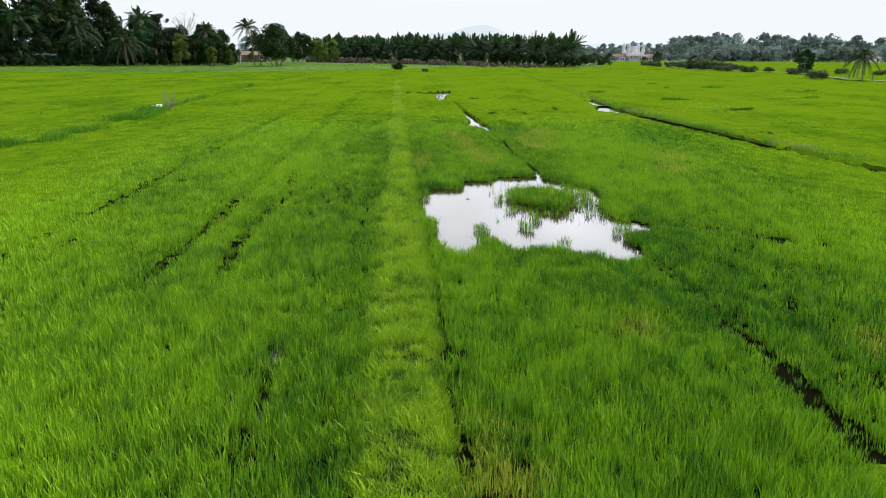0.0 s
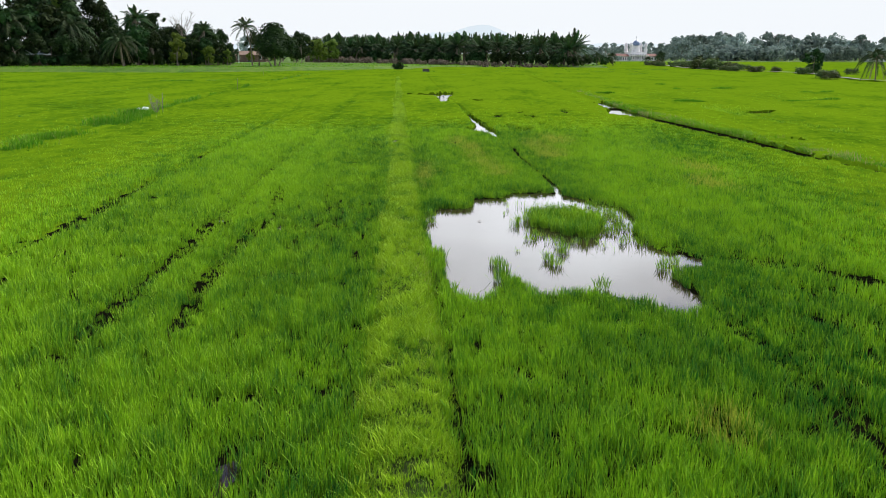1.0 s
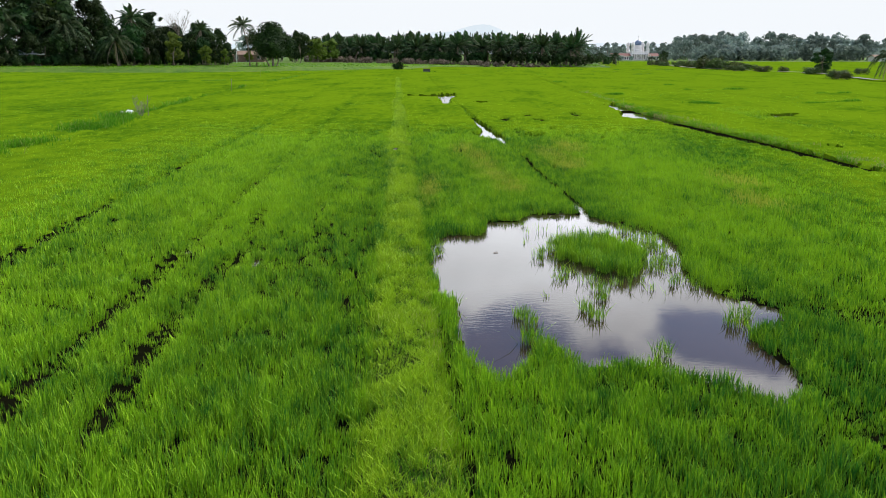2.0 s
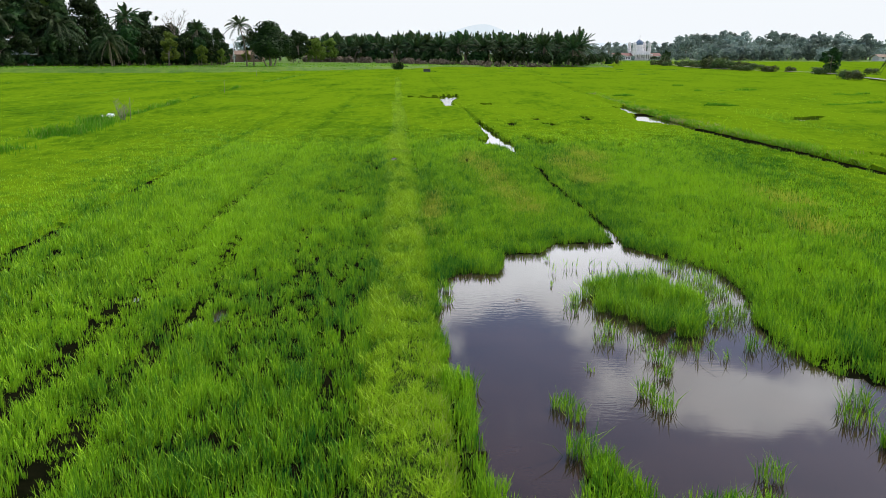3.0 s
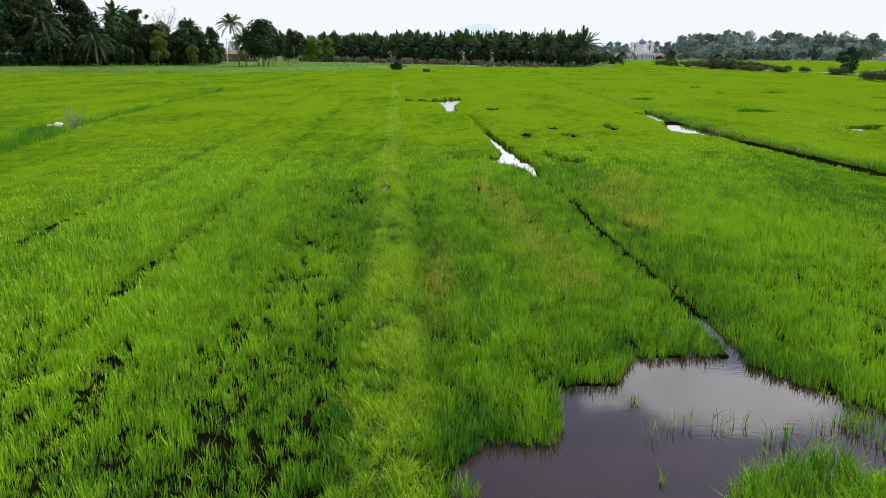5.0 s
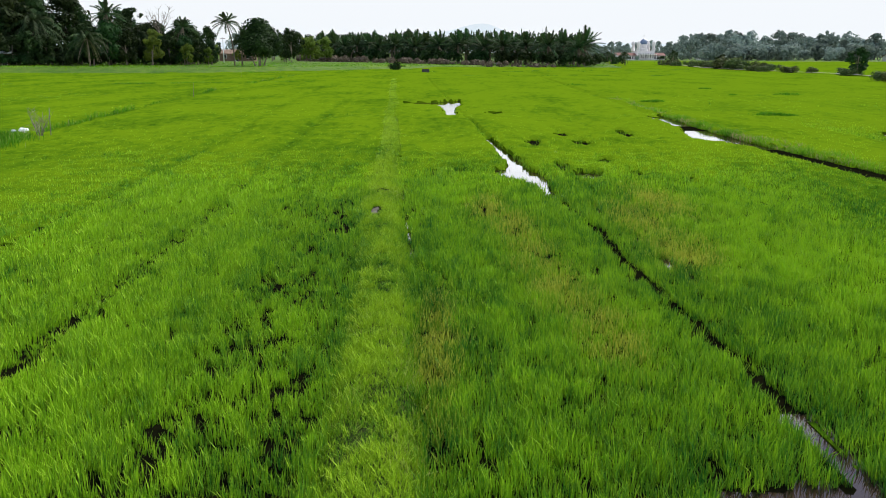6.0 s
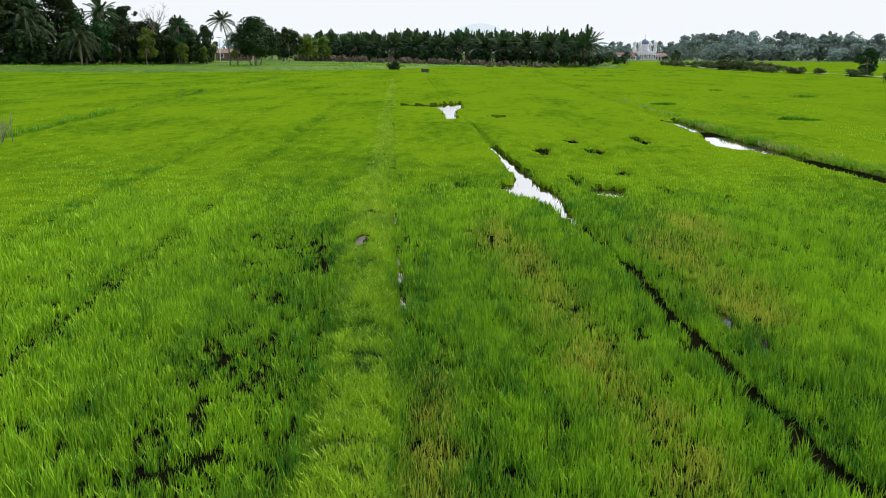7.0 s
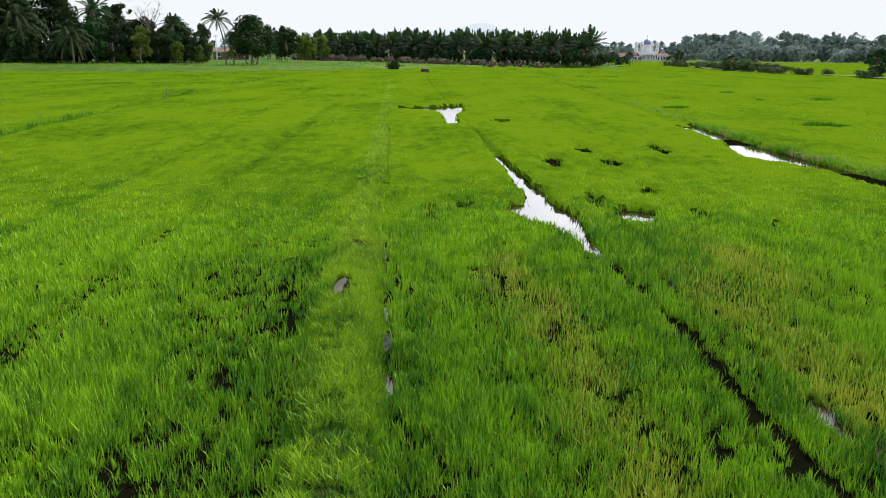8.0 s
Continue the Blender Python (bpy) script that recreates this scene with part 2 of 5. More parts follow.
def water_material():
    m, N, L, b = material("paddy water", 0.03, 0.5)
    b.inputs["IOR"].default_value = 1.333
    co = N("ShaderNodeTexCoord")
    big, rip, rip2 = N("ShaderNodeTexNoise"), N("ShaderNodeTexNoise"), N("ShaderNodeTexNoise")
    big.inputs["Scale"].default_value, big.inputs["Detail"].default_value = 0.8, 5
    L(co.outputs["Object"], big.inputs["Vector"])
    mix = N("ShaderNodeMix"); mix.data_type = "RGBA"
    mix.inputs["A"].default_value, mix.inputs["B"].default_value = (0.012, 0.007, 0.005, 1), (0.050, 0.029, 0.021, 1)
    L(big.outputs["Fac"], mix.inputs["Factor"]); L(mix.outputs["Result"], b.inputs["Base Color"])
    mp = N("ShaderNodeMapping"); mp.inputs["Scale"].default_value = (1.0, 3.2, 1.0)
    L(co.outputs["Object"], mp.inputs["Vector"])
    rip.inputs["Scale"].default_value, rip.inputs["Detail"].default_value = 5.0, 3
    L(mp.outputs[0], rip.inputs["Vector"])
    rip2.inputs["Scale"].default_value = 0.35
    L(co.outputs["Object"], rip2.inputs["Vector"])
    amt = N("ShaderNodeMapRange")
    amt.inputs["From Min"].default_value, amt.inputs["From Max"].default_value = 0.45, 0.7
    amt.inputs["To Min"].default_value, amt.inputs["To Max"].default_value = 0.006, 0.045
    L(rip2.outputs["Fac"], amt.inputs["Value"])
    bp = N("ShaderNodeBump"); bp.inputs["Distance"].default_value = 0.03
    L(amt.outputs[0], bp.inputs["Strength"])
    L(rip.outputs["Fac"], bp.inputs["Height"]); L(bp.outputs[0], b.inputs["Normal"])
    return m


M_WATER = water_material()


# ---- mesh helpers ----
def mesh_of(name, verts, faces_flat, sizes, mat, attrs=None, smooth=False):
    """A mesh from numpy arrays: n x 3 points, flat corner indices and the corner count of each face."""
    me = bpy.data.meshes.new(name)
    verts = np.asarray(verts, np.float32)
    flat, sizes = np.asarray(faces_flat, np.int32).ravel(), np.asarray(sizes, np.int32)
    me.vertices.add(len(verts)); me.loops.add(len(flat)); me.polygons.add(len(sizes))
    me.vertices.foreach_set("co", verts.ravel())
    me.loops.foreach_set("vertex_index", flat)
    me.polygons.foreach_set("loop_start", np.concatenate(([0], np.cumsum(sizes)[:-1])).astype(np.int32))
    me.polygons.foreach_set("use_smooth", np.full(len(sizes), smooth))
    me.update(calc_edges=True)
    for key, values in (attrs or {}).items():
        me.attributes.new(key, "FLOAT", "POINT").data.foreach_set("value", np.asarray(values, np.float32))
    me.materials.append(mat)
    return me


def part(name, data, parent=None, label="", at=None):
    """Links a mesh, or a finished bmesh with its material, as one object under its thing."""
    ob = new(name, data)
    if parent is not None:
        ob.parent = parent
    if at is not None:
        ob.matrix_basis = at
    if label:
        tagged(ob, label)
    return ob


def bm_mesh(name, bm, mat, smooth=False):
    me = bpy.data.meshes.new(name)
    for f in bm.faces:
        f.smooth = smooth
    bm.to_mesh(me)
    bm.free()
    me.materials.append(mat)
    return me


def boxes(*items, bevel=0.0):
    """A bmesh of boxes (x0, y0, z0, x1, y1, z1)."""
    bm = bmesh.new()
    for x0, y0, z0, x1, y1, z1 in items:
        m = Matrix.LocRotScale(((x0 + x1) / 2, (y0 + y1) / 2, (z0 + z1) / 2), None, (x1 - x0, y1 - y0, z1 - z0))
        bmesh.ops.create_cube(bm, size=1, matrix=m)
    if bevel:
        bmesh.ops.bevel(bm, geom=bm.edges[:], offset=bevel, segments=1, affect="EDGES")
    return bm


def lathe(profile, n=16):
    """A turned bmesh: profile of (radius, z) from bottom to top."""
    bm, rings = bmesh.new(), []
    for r, z in profile:
        rings.append([bm.verts.new((max(r, 0.001) * math.cos(a), max(r, 0.001) * math.sin(a), z)) for a in np.linspace(0, math.tau, n, endpoint=False)])
    for a, b in zip(rings, rings[1:]):
        for i in range(n):
            bm.faces.new((a[i], a[(i + 1) % n], b[(i + 1) % n], b[i]))
    bm.faces.new(rings[-1]); bm.faces.new(rings[0][::-1])
    return bm


def tube(bm, points, radii, n=7):
    """Adds a bent tapering tube to a bmesh."""
    rings = []
    for k, (p, r) in enumerate(zip(points, radii)):
        d = (Vector(points[min(k + 1, len(points) - 1)]) - Vector(points[max(k - 1, 0)])).normalized()
        u = d.orthogonal().normalized(); v = d.cross(u)
        rings.append([bm.verts.new(Vector(p) + (u * math.cos(a) + v * math.sin(a)) * r) for a in np.linspace(0, math.tau, n, endpoint=False)])
    for a, b in zip(rings, rings[1:]):
        # match the ring starts so that the tube does not twist
        s = min(range(n), key=lambda k: (a[0].co - b[k].co).length)
        b[:] = b[s:] + b[:s]
        for i in range(n):
            bm.faces.new((a[i], a[(i + 1) % n], b[(i + 1) % n], b[i]))
    bm.faces.new(rings[-1])
    return bm


def vnoise(x, y, scale, seed=0):
    """Smooth value noise in 0..1 on numpy arrays."""
    x, y = np.asarray(x, float) / scale + 37.3 * seed, np.asarray(y, float) / scale - 11.7 * seed
    i, j = np.floor(x).astype(np.int64), np.floor(y).astype(np.int64)
    u, v = x - i, y - j
    u, v = u * u * (3 - 2 * u), v * v * (3 - 2 * v)

    def h(a, b):
        k = (a * 374761393 + b * 668265263 + seed * 974711) & 0x7FFFFFFF
        k = ((k ^ (k >> 13)) * 1274126177) & 0x7FFFFFFF
        return ((k ^ (k >> 16)) & 0xFFFF) / 65535.0
    return (h(i, j) * (1 - u) + h(i + 1, j) * u) * (1 - v) + (h(i, j + 1) * (1 - u) + h(i + 1, j + 1) * u) * v


def near_line(x, y, pts):
    """Distance of points from a polyline."""
    best = np.full(np.shape(x), 1e9)
    for (ax, ay), (bx, by) in zip(pts, pts[1:]):
        dx, dy = bx - ax, by - ay
        s = np.clip(((x - ax) * dx + (y - ay) * dy) / (dx * dx + dy * dy), 0, 1)
        best = np.minimum(best, np.hypot(x - ax - s * dx, y - ay - s * dy))
    return best


def inside(x, y, poly):
    hit = np.zeros(np.shape(x), bool)
    for (ax, ay), (bx, by) in zip(poly, poly[1:] + poly[:1]):
        if ay != by:
            hit ^= ((ay > y) != (by > y)) & (x < (bx - ax) * (y - ay) / (by - ay) + ax)
    return hit


def ramp01(v, a, b):
    s = np.clip((v - a) / (b - a), 0, 1)
    return s * s * (3 - 2 * s)


# ---- plan of the paddies: water level is z = 0 ----
def bund_x(y):
    return 0.69 - 0.07 * y + 0.10 * np.sin(y * 0.21 + 0.6) * ramp01(y, 20, 40)


POND = [(-0.57, 28.2), (-0.22, 28.9), (0.58, 28.9), (0.71, 30.4), (1.5, 30.4), (1.9, 31.35), (2.6, 31.45), (3.4, 31.5), (3.9, 30.75),
        (4.5, 29.9), (4.9, 29.2), (4.95, 27.8), (4.6, 25.6), (4.75, 24.3), (5.1, 23.75), (5.6, 23.2), (5.2, 22.4), (4.5, 21.8),
        (4.6, 20.6), (4.5, 19.5), (4.1, 19.4), (3.6, 20.0), (2.95, 20.3), (2.4, 20.7), (1.7, 20.6), (1.45, 20.9), (1.30, 21.6), (1.16, 21.3), (1.05, 20.5), (0.8, 20.0), (0.4, 20.1),
        (0.15, 20.7), (0.03, 22.1), (-0.1, 23.4), (-0.3, 24.0), (-0.57, 25.8), (-0.5, 27.7)]
ISLAND = [(2.1, 27.4), (2.5, 27.9), (3.3, 28.5), (3.9, 27.7), (4.0, 26.6), (3.5, 25.2), (3.0, 25.4), (2.45, 25.9), (2.05, 26.6)]
POOL = [(1.04, 63.0), (1.44, 60.7), (1.5, 58.2), (1.6, 57.2), (1.95, 56.0), (2.15, 53.2), (2.52, 51.8), (2.40, 49.5), (2.38, 47.6), (2.2, 48.4), (1.98, 49.8),
        (1.62, 50.8), (1.12, 51.5), (0.84, 52.3), (0.95, 53.4), (1.35, 53.5), (1.5, 55.0), (1.28, 57.2), (1.12, 60.5)]
FAR_POOL = [(-4.66, 92.2), (-1.8, 93.6), (-0.1, 95.7), (-0.1, 87.6), (-0.6, 86.2), (-0.5, 79.0), (-1.1, 79.0), (-1.35, 85.5), (-1.9, 88.5), (-4.6, 90.8)]
DITCH = [(3.5, 31.4), (3.42, 33.6), (3.15, 37.0), (2.92, 40.0), (2.85, 43.0), (2.5, 46.6), (2.25, 49.8), (1.85, 55.0), (1.2, 62.0), (0.5, 72.5),
         (-0.5, 86.0), (-1.64, 104.0), (-3.9, 138.0), (-5.2, 160.0)]
DITCH_NEAR = [(4.55, 20.3), (4.72, 18.8), (4.8, 17.2), (4.9, 15.5), (4.95, 13.2), (5.0, 11.5), (5.1, 8.0)]
DITCH_SIDE = [(4.9, 24.0), (5.6, 23.3), (6.6, 22.9), (7.6, 22.0), (8.2, 21.3), (9.4, 20.6)]
DITCH_EAST = [(16.6, 29.0), (16.0, 35.0), (15.2, 40.0), (14.7, 45.5), (14.25, 51.3), (13.5, 57.6), (12.95, 63.0), (12.7, 69.0), (12.9, 79.0)]
DITCH_EAST_FAR = [(12.9, 79.0), (13.2, 101.0), (13.5, 125.0), (14.1, 166.0)]
TRACK_A = [(-8.9, 17.0), (-9.07, 20.7), (-9.2, 22.5), (-9.35, 25.0), (-9.65, 29.0), (-10.0, 34.0), (-10.4, 40.0), (-11.0, 52.0), (-11.8, 64.0),
           (-13.75, 86.0), (-16.1, 120.0)]
TRACK_B = [(-5.3, 17.0), (-5.55, 20.0), (-5.7, 23.0), (-6.0, 27.5), (-6.25, 31.0), (-6.6, 36.0), (-6.85, 43.0), (-7.9, 56.0), (-9.9, 93.0)]
TRACK_C = [(-4.2, 18.5), (-4.4, 20.3), (-4.6, 23.0), (-4.7, 25.2), (-4.6, 27.0), (-5.1, 30.0), (-5.35, 31.6)]
LEFT_BANK = [(-19.0, 30.0), (-19.6, 40.0), (-19.9, 47.0), (-20.3, 54.0), (-21.6, 62.0), (-22.6, 72.0), (-24.4, 88.0), (-26.0, 109.0), (-27.0, 135.0), (-28.2, 170.0)]
HOLES = [(4.05, 52.0, 0.54, 0.95), (5.0, 66.0, 0.44, 2.18), (5.4, 62.0, 0.4, 1.99), (3.1, 62.0, 0.4, 1.99), (3.4, 54.1, 0.28, 1.33), (5.3, 55.7, 0.31, 1.71), (5.8, 52.5, 0.35, 1.33), (7.35, 51.1, 0.26, 1.14),
         (8.3, 66.6, 0.4, 2.18), (-1.3, 52.0, 0.25, 1.42), (-0.4, 53.2, 0.26, 1.14), (22.9, 66.3, 1.3, 1.4), (8.0, 21.4, 0.5, 0.6), (-4.45, 25.7, 0.14, 0.35), (-4.15, 26.1, 0.10, 0.4), (-4.75, 24.6, 0.12, 0.2),
         (-5.9, 27.0, 0.08, 0.15), (-2.65, 44.9, 0.12, 0.5), (12.3, 65.3, 0.9, 4.0), (15.0, 55.5, 0.3, 1.52), (15.6, 51.5, 0.35, 1.33), (17.2, 47.0, 0.4, 0.8), (14.3, 59.2, 0.25, 1.9), (2.2, 80.5, 0.9, 0.8),
         (1.9, 37.6, 0.06, 0.1), (3.35, 45.8, 0.08, 0.55), (3.6, 42.1, 0.06, 0.45), (3.72, 40.1, 0.12, 0.65), (3.95, 39.1, 0.08, 0.5)]
DRY = [(-0.85, 35.0, 0.30, 2.6), (0.35, 45.8, 0.42, 2.0), (0.85, 43.4, 0.40, 1.8), (1.1, 40.8, 0.42, 1.8), (1.35, 38.2, 0.45, 1.6), (1.75, 35.8, 0.40, 1.4), (4.0, 44.6, 0.5, 2.4), (4.3, 41.4, 0.55, 2.0), (5.2, 47.0, 0.6, 2.5),
       (0.85, 10.5, 0.45, 1.3), (3.3, 15.2, 0.30, 0.6), (6.9, 14.5, 0.35, 0.8), (9.5, 37.0, 0.6, 2.0), (8.8, 33.0, 0.5, 1.5)]


def stand(x, y):
    """The rice stand at points of the plan: how dense (0..1), how high in metres, how dry, how yellow-green, and whether it is bund."""
    u = x - bund_x(y)
    wob = vnoise(x, y, 0.7, 3) - 0.5
    dens = np.ones(np.shape(x))
    high = 0.245 + 0.08 * vnoise(x, y, 3.5, 1) + 0.15 * (vnoise(x, y, 0.38, 2) - 0.5)
    # hills of plants with dark chinks between them
    dens = dens * (1 - 0.60 * ramp01(vnoise(x * 1.3, y * 0.8, 0.17, 14), 0.58, 0.82) * (1 - ramp01(zone(x, y), 16, 28)))
    # thin, wet stand along the west side of the bund
    band = ramp01(y, 19, 25) * (1 - ramp01(y, 43, 52)) * ramp01(u, -2.7 + 0.6 * wob, -2.2 + 0.6 * wob) * (1 - ramp01(u, -0.75, -0.6))
    dens = dens * (1 - band * (0.14 + 0.76 * ramp01(vnoise(x * 1.2, y * 0.45, 0.16, 5), 0.54, 0.74)))
    high = high * (1 - 0.12 * band)
    wet = np.exp(-((x + 4.6) / 2.0) ** 2 - ((y - 25.9) / 3.6) ** 2)
    dens = dens * (1 - wet * (0.16 + 0.80 * ramp01(vnoise(x * 1.2, y * 0.45, 0.16, 6), 0.53, 0.73)))
    # scattered thin spots
    thin = ramp01(vnoise(x, y * 0.7, 0.55, 7), 0.70, 0.86) * ramp01(vnoise(x, y, 4.5, 8), 0.45, 0.7)
    dens = dens * (1 - 0.35 * thin)
    # wheel tracks
    off_track = near_line(x, y, LEFT_BANK)
    for line, w, depth in ((TRACK_A, 0.20, 0.76), (TRACK_B, 0.16, 0.66), (TRACK_C, 0.16, 0.64), (DITCH_NEAR, 0.15, 0.80), (DITCH_SIDE, 0.20, 0.80)):
        patchy = ramp01(vnoise(x + 3 * w, y, 2.6, 11), 0.22, 0.5)
        g = 1 - ramp01(near_line(x, y, line) + 0.14 * wob, w * 0.7, w * 1.7)
        dens = dens * (1 - depth * g * patchy * (1 - 0.4 * ramp01(y, 33, 48)))
        high = high * (1 - 0.35 * g)
        off_track = np.minimum(off_track, near_line(x, y, line) + 0.5 * wob) if line in (TRACK_A, TRACK_B) else off_track
    dens = np.maximum(dens, 0.24)
    slit = 1 - ramp01(near_line(x, y, [(-2.2, 14.6), (-2.05, 13.3), (-1.9, 11.9)]) + 0.06 * wob, 0.07, 0.15)
    dens = dens * (1 - 0.88 * slit)
    # ditches
    w = 0.12 + 0.07 * wob + 0.06 * ramp01(y, 47, 55) - 0.08 * ramp01(y, 62, 76)
    dens = np.where(near_line(x, y, DITCH) < w, np.where(y > 64, 0.3, 0), dens)
    de = near_line(x, y, DITCH_EAST)
    dens = np.where(de < (0.70 + 0.25 * wob) * (0.5 + 0.5 * ramp01(y, 33, 52)), 0, dens)
    dens = np.where(near_line(x, y, DITCH_EAST_FAR) < 0.35 + 0.2 * wob, 0.15, dens)
    # gaps along the foot of the bund
    foot = np.maximum((np.abs(u - 0.60) < 0.12 + 0.12 * wob) * ramp01(y, 9, 11) * (1 - ramp01(y, 21, 24)) * 0.62,
                      (np.abs(u - 0.62) < 0.075 + 0.10 * wob) * ramp01(y, 39, 41) * (1 - ramp01(y, 48, 50)))
    foot = np.maximum(foot, 0.5 * (np.abs(u + 0.62) < 0.06 + 0.14 * wob) * ramp01(vnoise(x, y, 1.8, 17), 0.3, 0.5) * (y < 60))
    dens = dens * (1 - foot)
    for cx, cy, rx, ry in HOLES:
        q = ((x - cx) / rx) ** 2 + ((y - cy) / ry) ** 2 - 1.2 * wob
        core = 0.12 if (cy > 50 and rx < 0.45) or cy < 22 else 0.0
        dens = np.where(q < 1, np.minimum(dens, np.where(q < 0.5, core, 0.45 if core else 0.0)), dens)
    # open water
    xx, yy = x + 0.22 * wob, y + 0.3 * (vnoise(x, y, 0.8, 4) - 0.5)
    for poly, grow in ((POND, 0.0), (POOL, 0.03), (FAR_POOL, 0.12)):
        dens = np.where(inside(xx, yy, poly) | (near_line(xx, yy, poly + poly[:1]) < grow), 0, dens)
    dry = np.zeros(np.shape(x))
    for cx, cy, rx, ry in DRY:
        dry = np.maximum(dry, 1.05 * np.exp(-(((x - cx) / (rx * 1.3)) ** 2 + ((y - cy) / ry) ** 2)))
    dry = dry * (0.35 + 0.9 * vnoise(x, y, 0.5, 13))
    high = high * (1 - 0.25 * np.clip(dry, 0, 1))
    lush = 0.275 + 0.26 * np.maximum(ramp01(-u, 0.6, 5.0), 0.85 * ramp01(y, 42, 66)) - 0.09 * ramp01(u, 0.5, 2.0) * (1 - ramp01(y, 20, 36)) + 0.05 * band - 0.04 * wet - 0.05 * ramp01(y, 22, 27) * (1 - ramp01(y, 38, 48)) * ramp01(-u, 1.5, 3.0) * (1 - ramp01(-u, 8, 13)) + 0.05 * (1 - ramp01(y, 20, 25)) + 0.05 * ramp01(u, 0.8, 2.0)
    lush = lush + 0.10 * ramp01(y, 40, 110) + 0.16 * ramp01(u, 4, 9) * ramp01(y, 14, 24) * (1 - 0.8 * ramp01(y, 38, 52)) - 0.12 * ramp01(-u, 10, 20)
    # darker green along the west bank line and tracks A and B
    lush = lush - 0.28 * (1 - ramp01(off_track, 0.15, 0.55)) * ramp01(y, 30, 50)
    dens = np.where((u < -0.3) & (y > 60) & (near_line(x, y, LEFT_BANK) < 0.22 + 0.3 * wob), 0.0, dens)
    bund = np.abs(u) < 0.50 + 0.16 * wob - 0.10 * ramp01(y, 30, 50)
    return dens, high, dry, lush, bund


def zone(x, y):
    """Nearness of the plan to the middle lane of the paddies, in metres: it sets how finely the stand is built."""
    return np.maximum(np.maximum(8.0, np.abs(x + 0.2) / 0.57), y - 31.5)


# ---- ground, water ----
def land_edge(x):
    """Where the paddies end and the higher village land begins."""
    return np.interp(x, [-400, -60, -42, -12, -5, 46, 52, 70, 400], [176, 176, 188, 225, 250, 250, 300, 420, 420])


def ground_z(x, y):
    rise = ramp01(y, land_edge(x) - 1.0, land_edge(x) + 5)
    tall = np.interp(x, [-400, -45, 0, 60, 120], [1.25, 1.1, 0.6, 0.4, 0.4])
    return -0.10 + rise * (tall + 0.10)


def make_ground():
    xs = np.concatenate(([-3500, -1500, -700, -350], np.arange(-200, 201, 5.0), [350, 700, 1500, 3500]))
    ys = np.concatenate(([-300, -50], np.arange(0, 460, 5.0), [520, 700, 1000, 1800, 4200]))
    X, Y = np.meshgrid(xs, ys)
    V = np.stack([X, Y, ground_z(X, Y)], -1).reshape(-1, 3)
    return grid_mesh("ground", V, len(xs), len(ys), M_LAND)


def grid_mesh(name, V, nx, ny, mat, keep=None, attrs=None, smooth=True, skirt=None):
    """A sheet of cells; with a skirt, its edges at the openings go down to that height."""
    i = np.arange(nx * ny).reshape(ny, nx)
    F = np.stack([i[:-1, :-1], i[:-1, 1:], i[1:, 1:], i[1:, :-1]], -1).reshape(-1, 4)
    if keep is not None:
        F = F[keep.reshape(-1)]
    if skirt is not None:
        a = keep[:, :-1] != keep[:, 1:]
        b = keep[:-1] != keep[1:]
        e = np.concatenate([np.stack([i[:-1, 1:-1][a], i[1:, 1:-1][a]], -1), np.stack([i[1:-1, :-1][b], i[1:-1, 1:][b]], -1)])
        top, foot = V[e.ravel()], V[e.ravel()].copy()
        foot[:, 2] = skirt
        n, m = len(V), len(top)
        k = np.arange(0, m, 2)
        F = np.concatenate([F, np.stack([n + k, n + k + 1, n + m + k + 1, n + m + k], -1)])
        V = np.concatenate([V, top, foot])
        attrs = {q: np.concatenate([v, v[e.ravel()], v[e.ravel()]]) for q, v in attrs.items()}
    return mesh_of(name, V, F, np.full(len(F), 4), mat, attrs, smooth)


def lanes(s, ys):
    """A grid whose columns run along the banks, tracks and ditches of the plan."""
    on = lambda line, y: np.interp(y, [p[1] for p in line], [p[0] for p in line])
    X = np.empty((len(ys), len(s)))
    for k, y in enumerate(ys):
        X[k] = np.interp(s, [-400, -60, -20, -10, 0, 12, 60, 400],
                         [-400, -60, on(LEFT_BANK, y), on(TRACK_A, y), on(DITCH_NEAR[::-1] + DITCH, y), on(DITCH_EAST + DITCH_EAST_FAR[1:], y), 60, 400])
    return X, np.repeat(np.asarray(ys)[:, None], len(s), 1)


tagged(new("ground", make_ground()), "flat green lowland around the flooded rice paddies", "ground", kind="structure")
mud = grid_mesh("mud", np.array([(x, y, -0.085) for y in (-20.0, 160.0) for x in (-60.0, 60.0)]), 2, 2, M_MUD_SHADED)
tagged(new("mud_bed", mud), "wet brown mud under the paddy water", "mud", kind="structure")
water = grid_mesh("water", np.array([(x, y, 0.0) for y in (-20.0, 160.0) for x in (-60.0, 60.0)]), 2, 2, M_WATER)
tagged(new("water", water), "still brown paddy water mirroring the clouds", "water", kind="structure")


def make_bund():
    ys = np.arange(-6.0, 165.0, 0.3)
    cross = np.linspace(-1, 1, 11)
    S, Y = np.meshgrid(cross, ys)
    half = 0.62 - 0.10 * ramp01(Y, 30, 50)
    X = bund_x(Y) + S * half
    Z = -0.08 + 0.24 * (1 - np.abs(S) ** 3) + 0.07 * (vnoise(X, Y, 0.5, 21) - 0.5) * (1 - np.abs(S))
    return grid_mesh("bund", np.stack([X, Y, Z], -1).reshape(-1, 3), len(cross), len(ys), M_SOIL)


tagged(new("bund", make_bund()), "low earth bund running straight between two paddies", "bund", kind="structure")


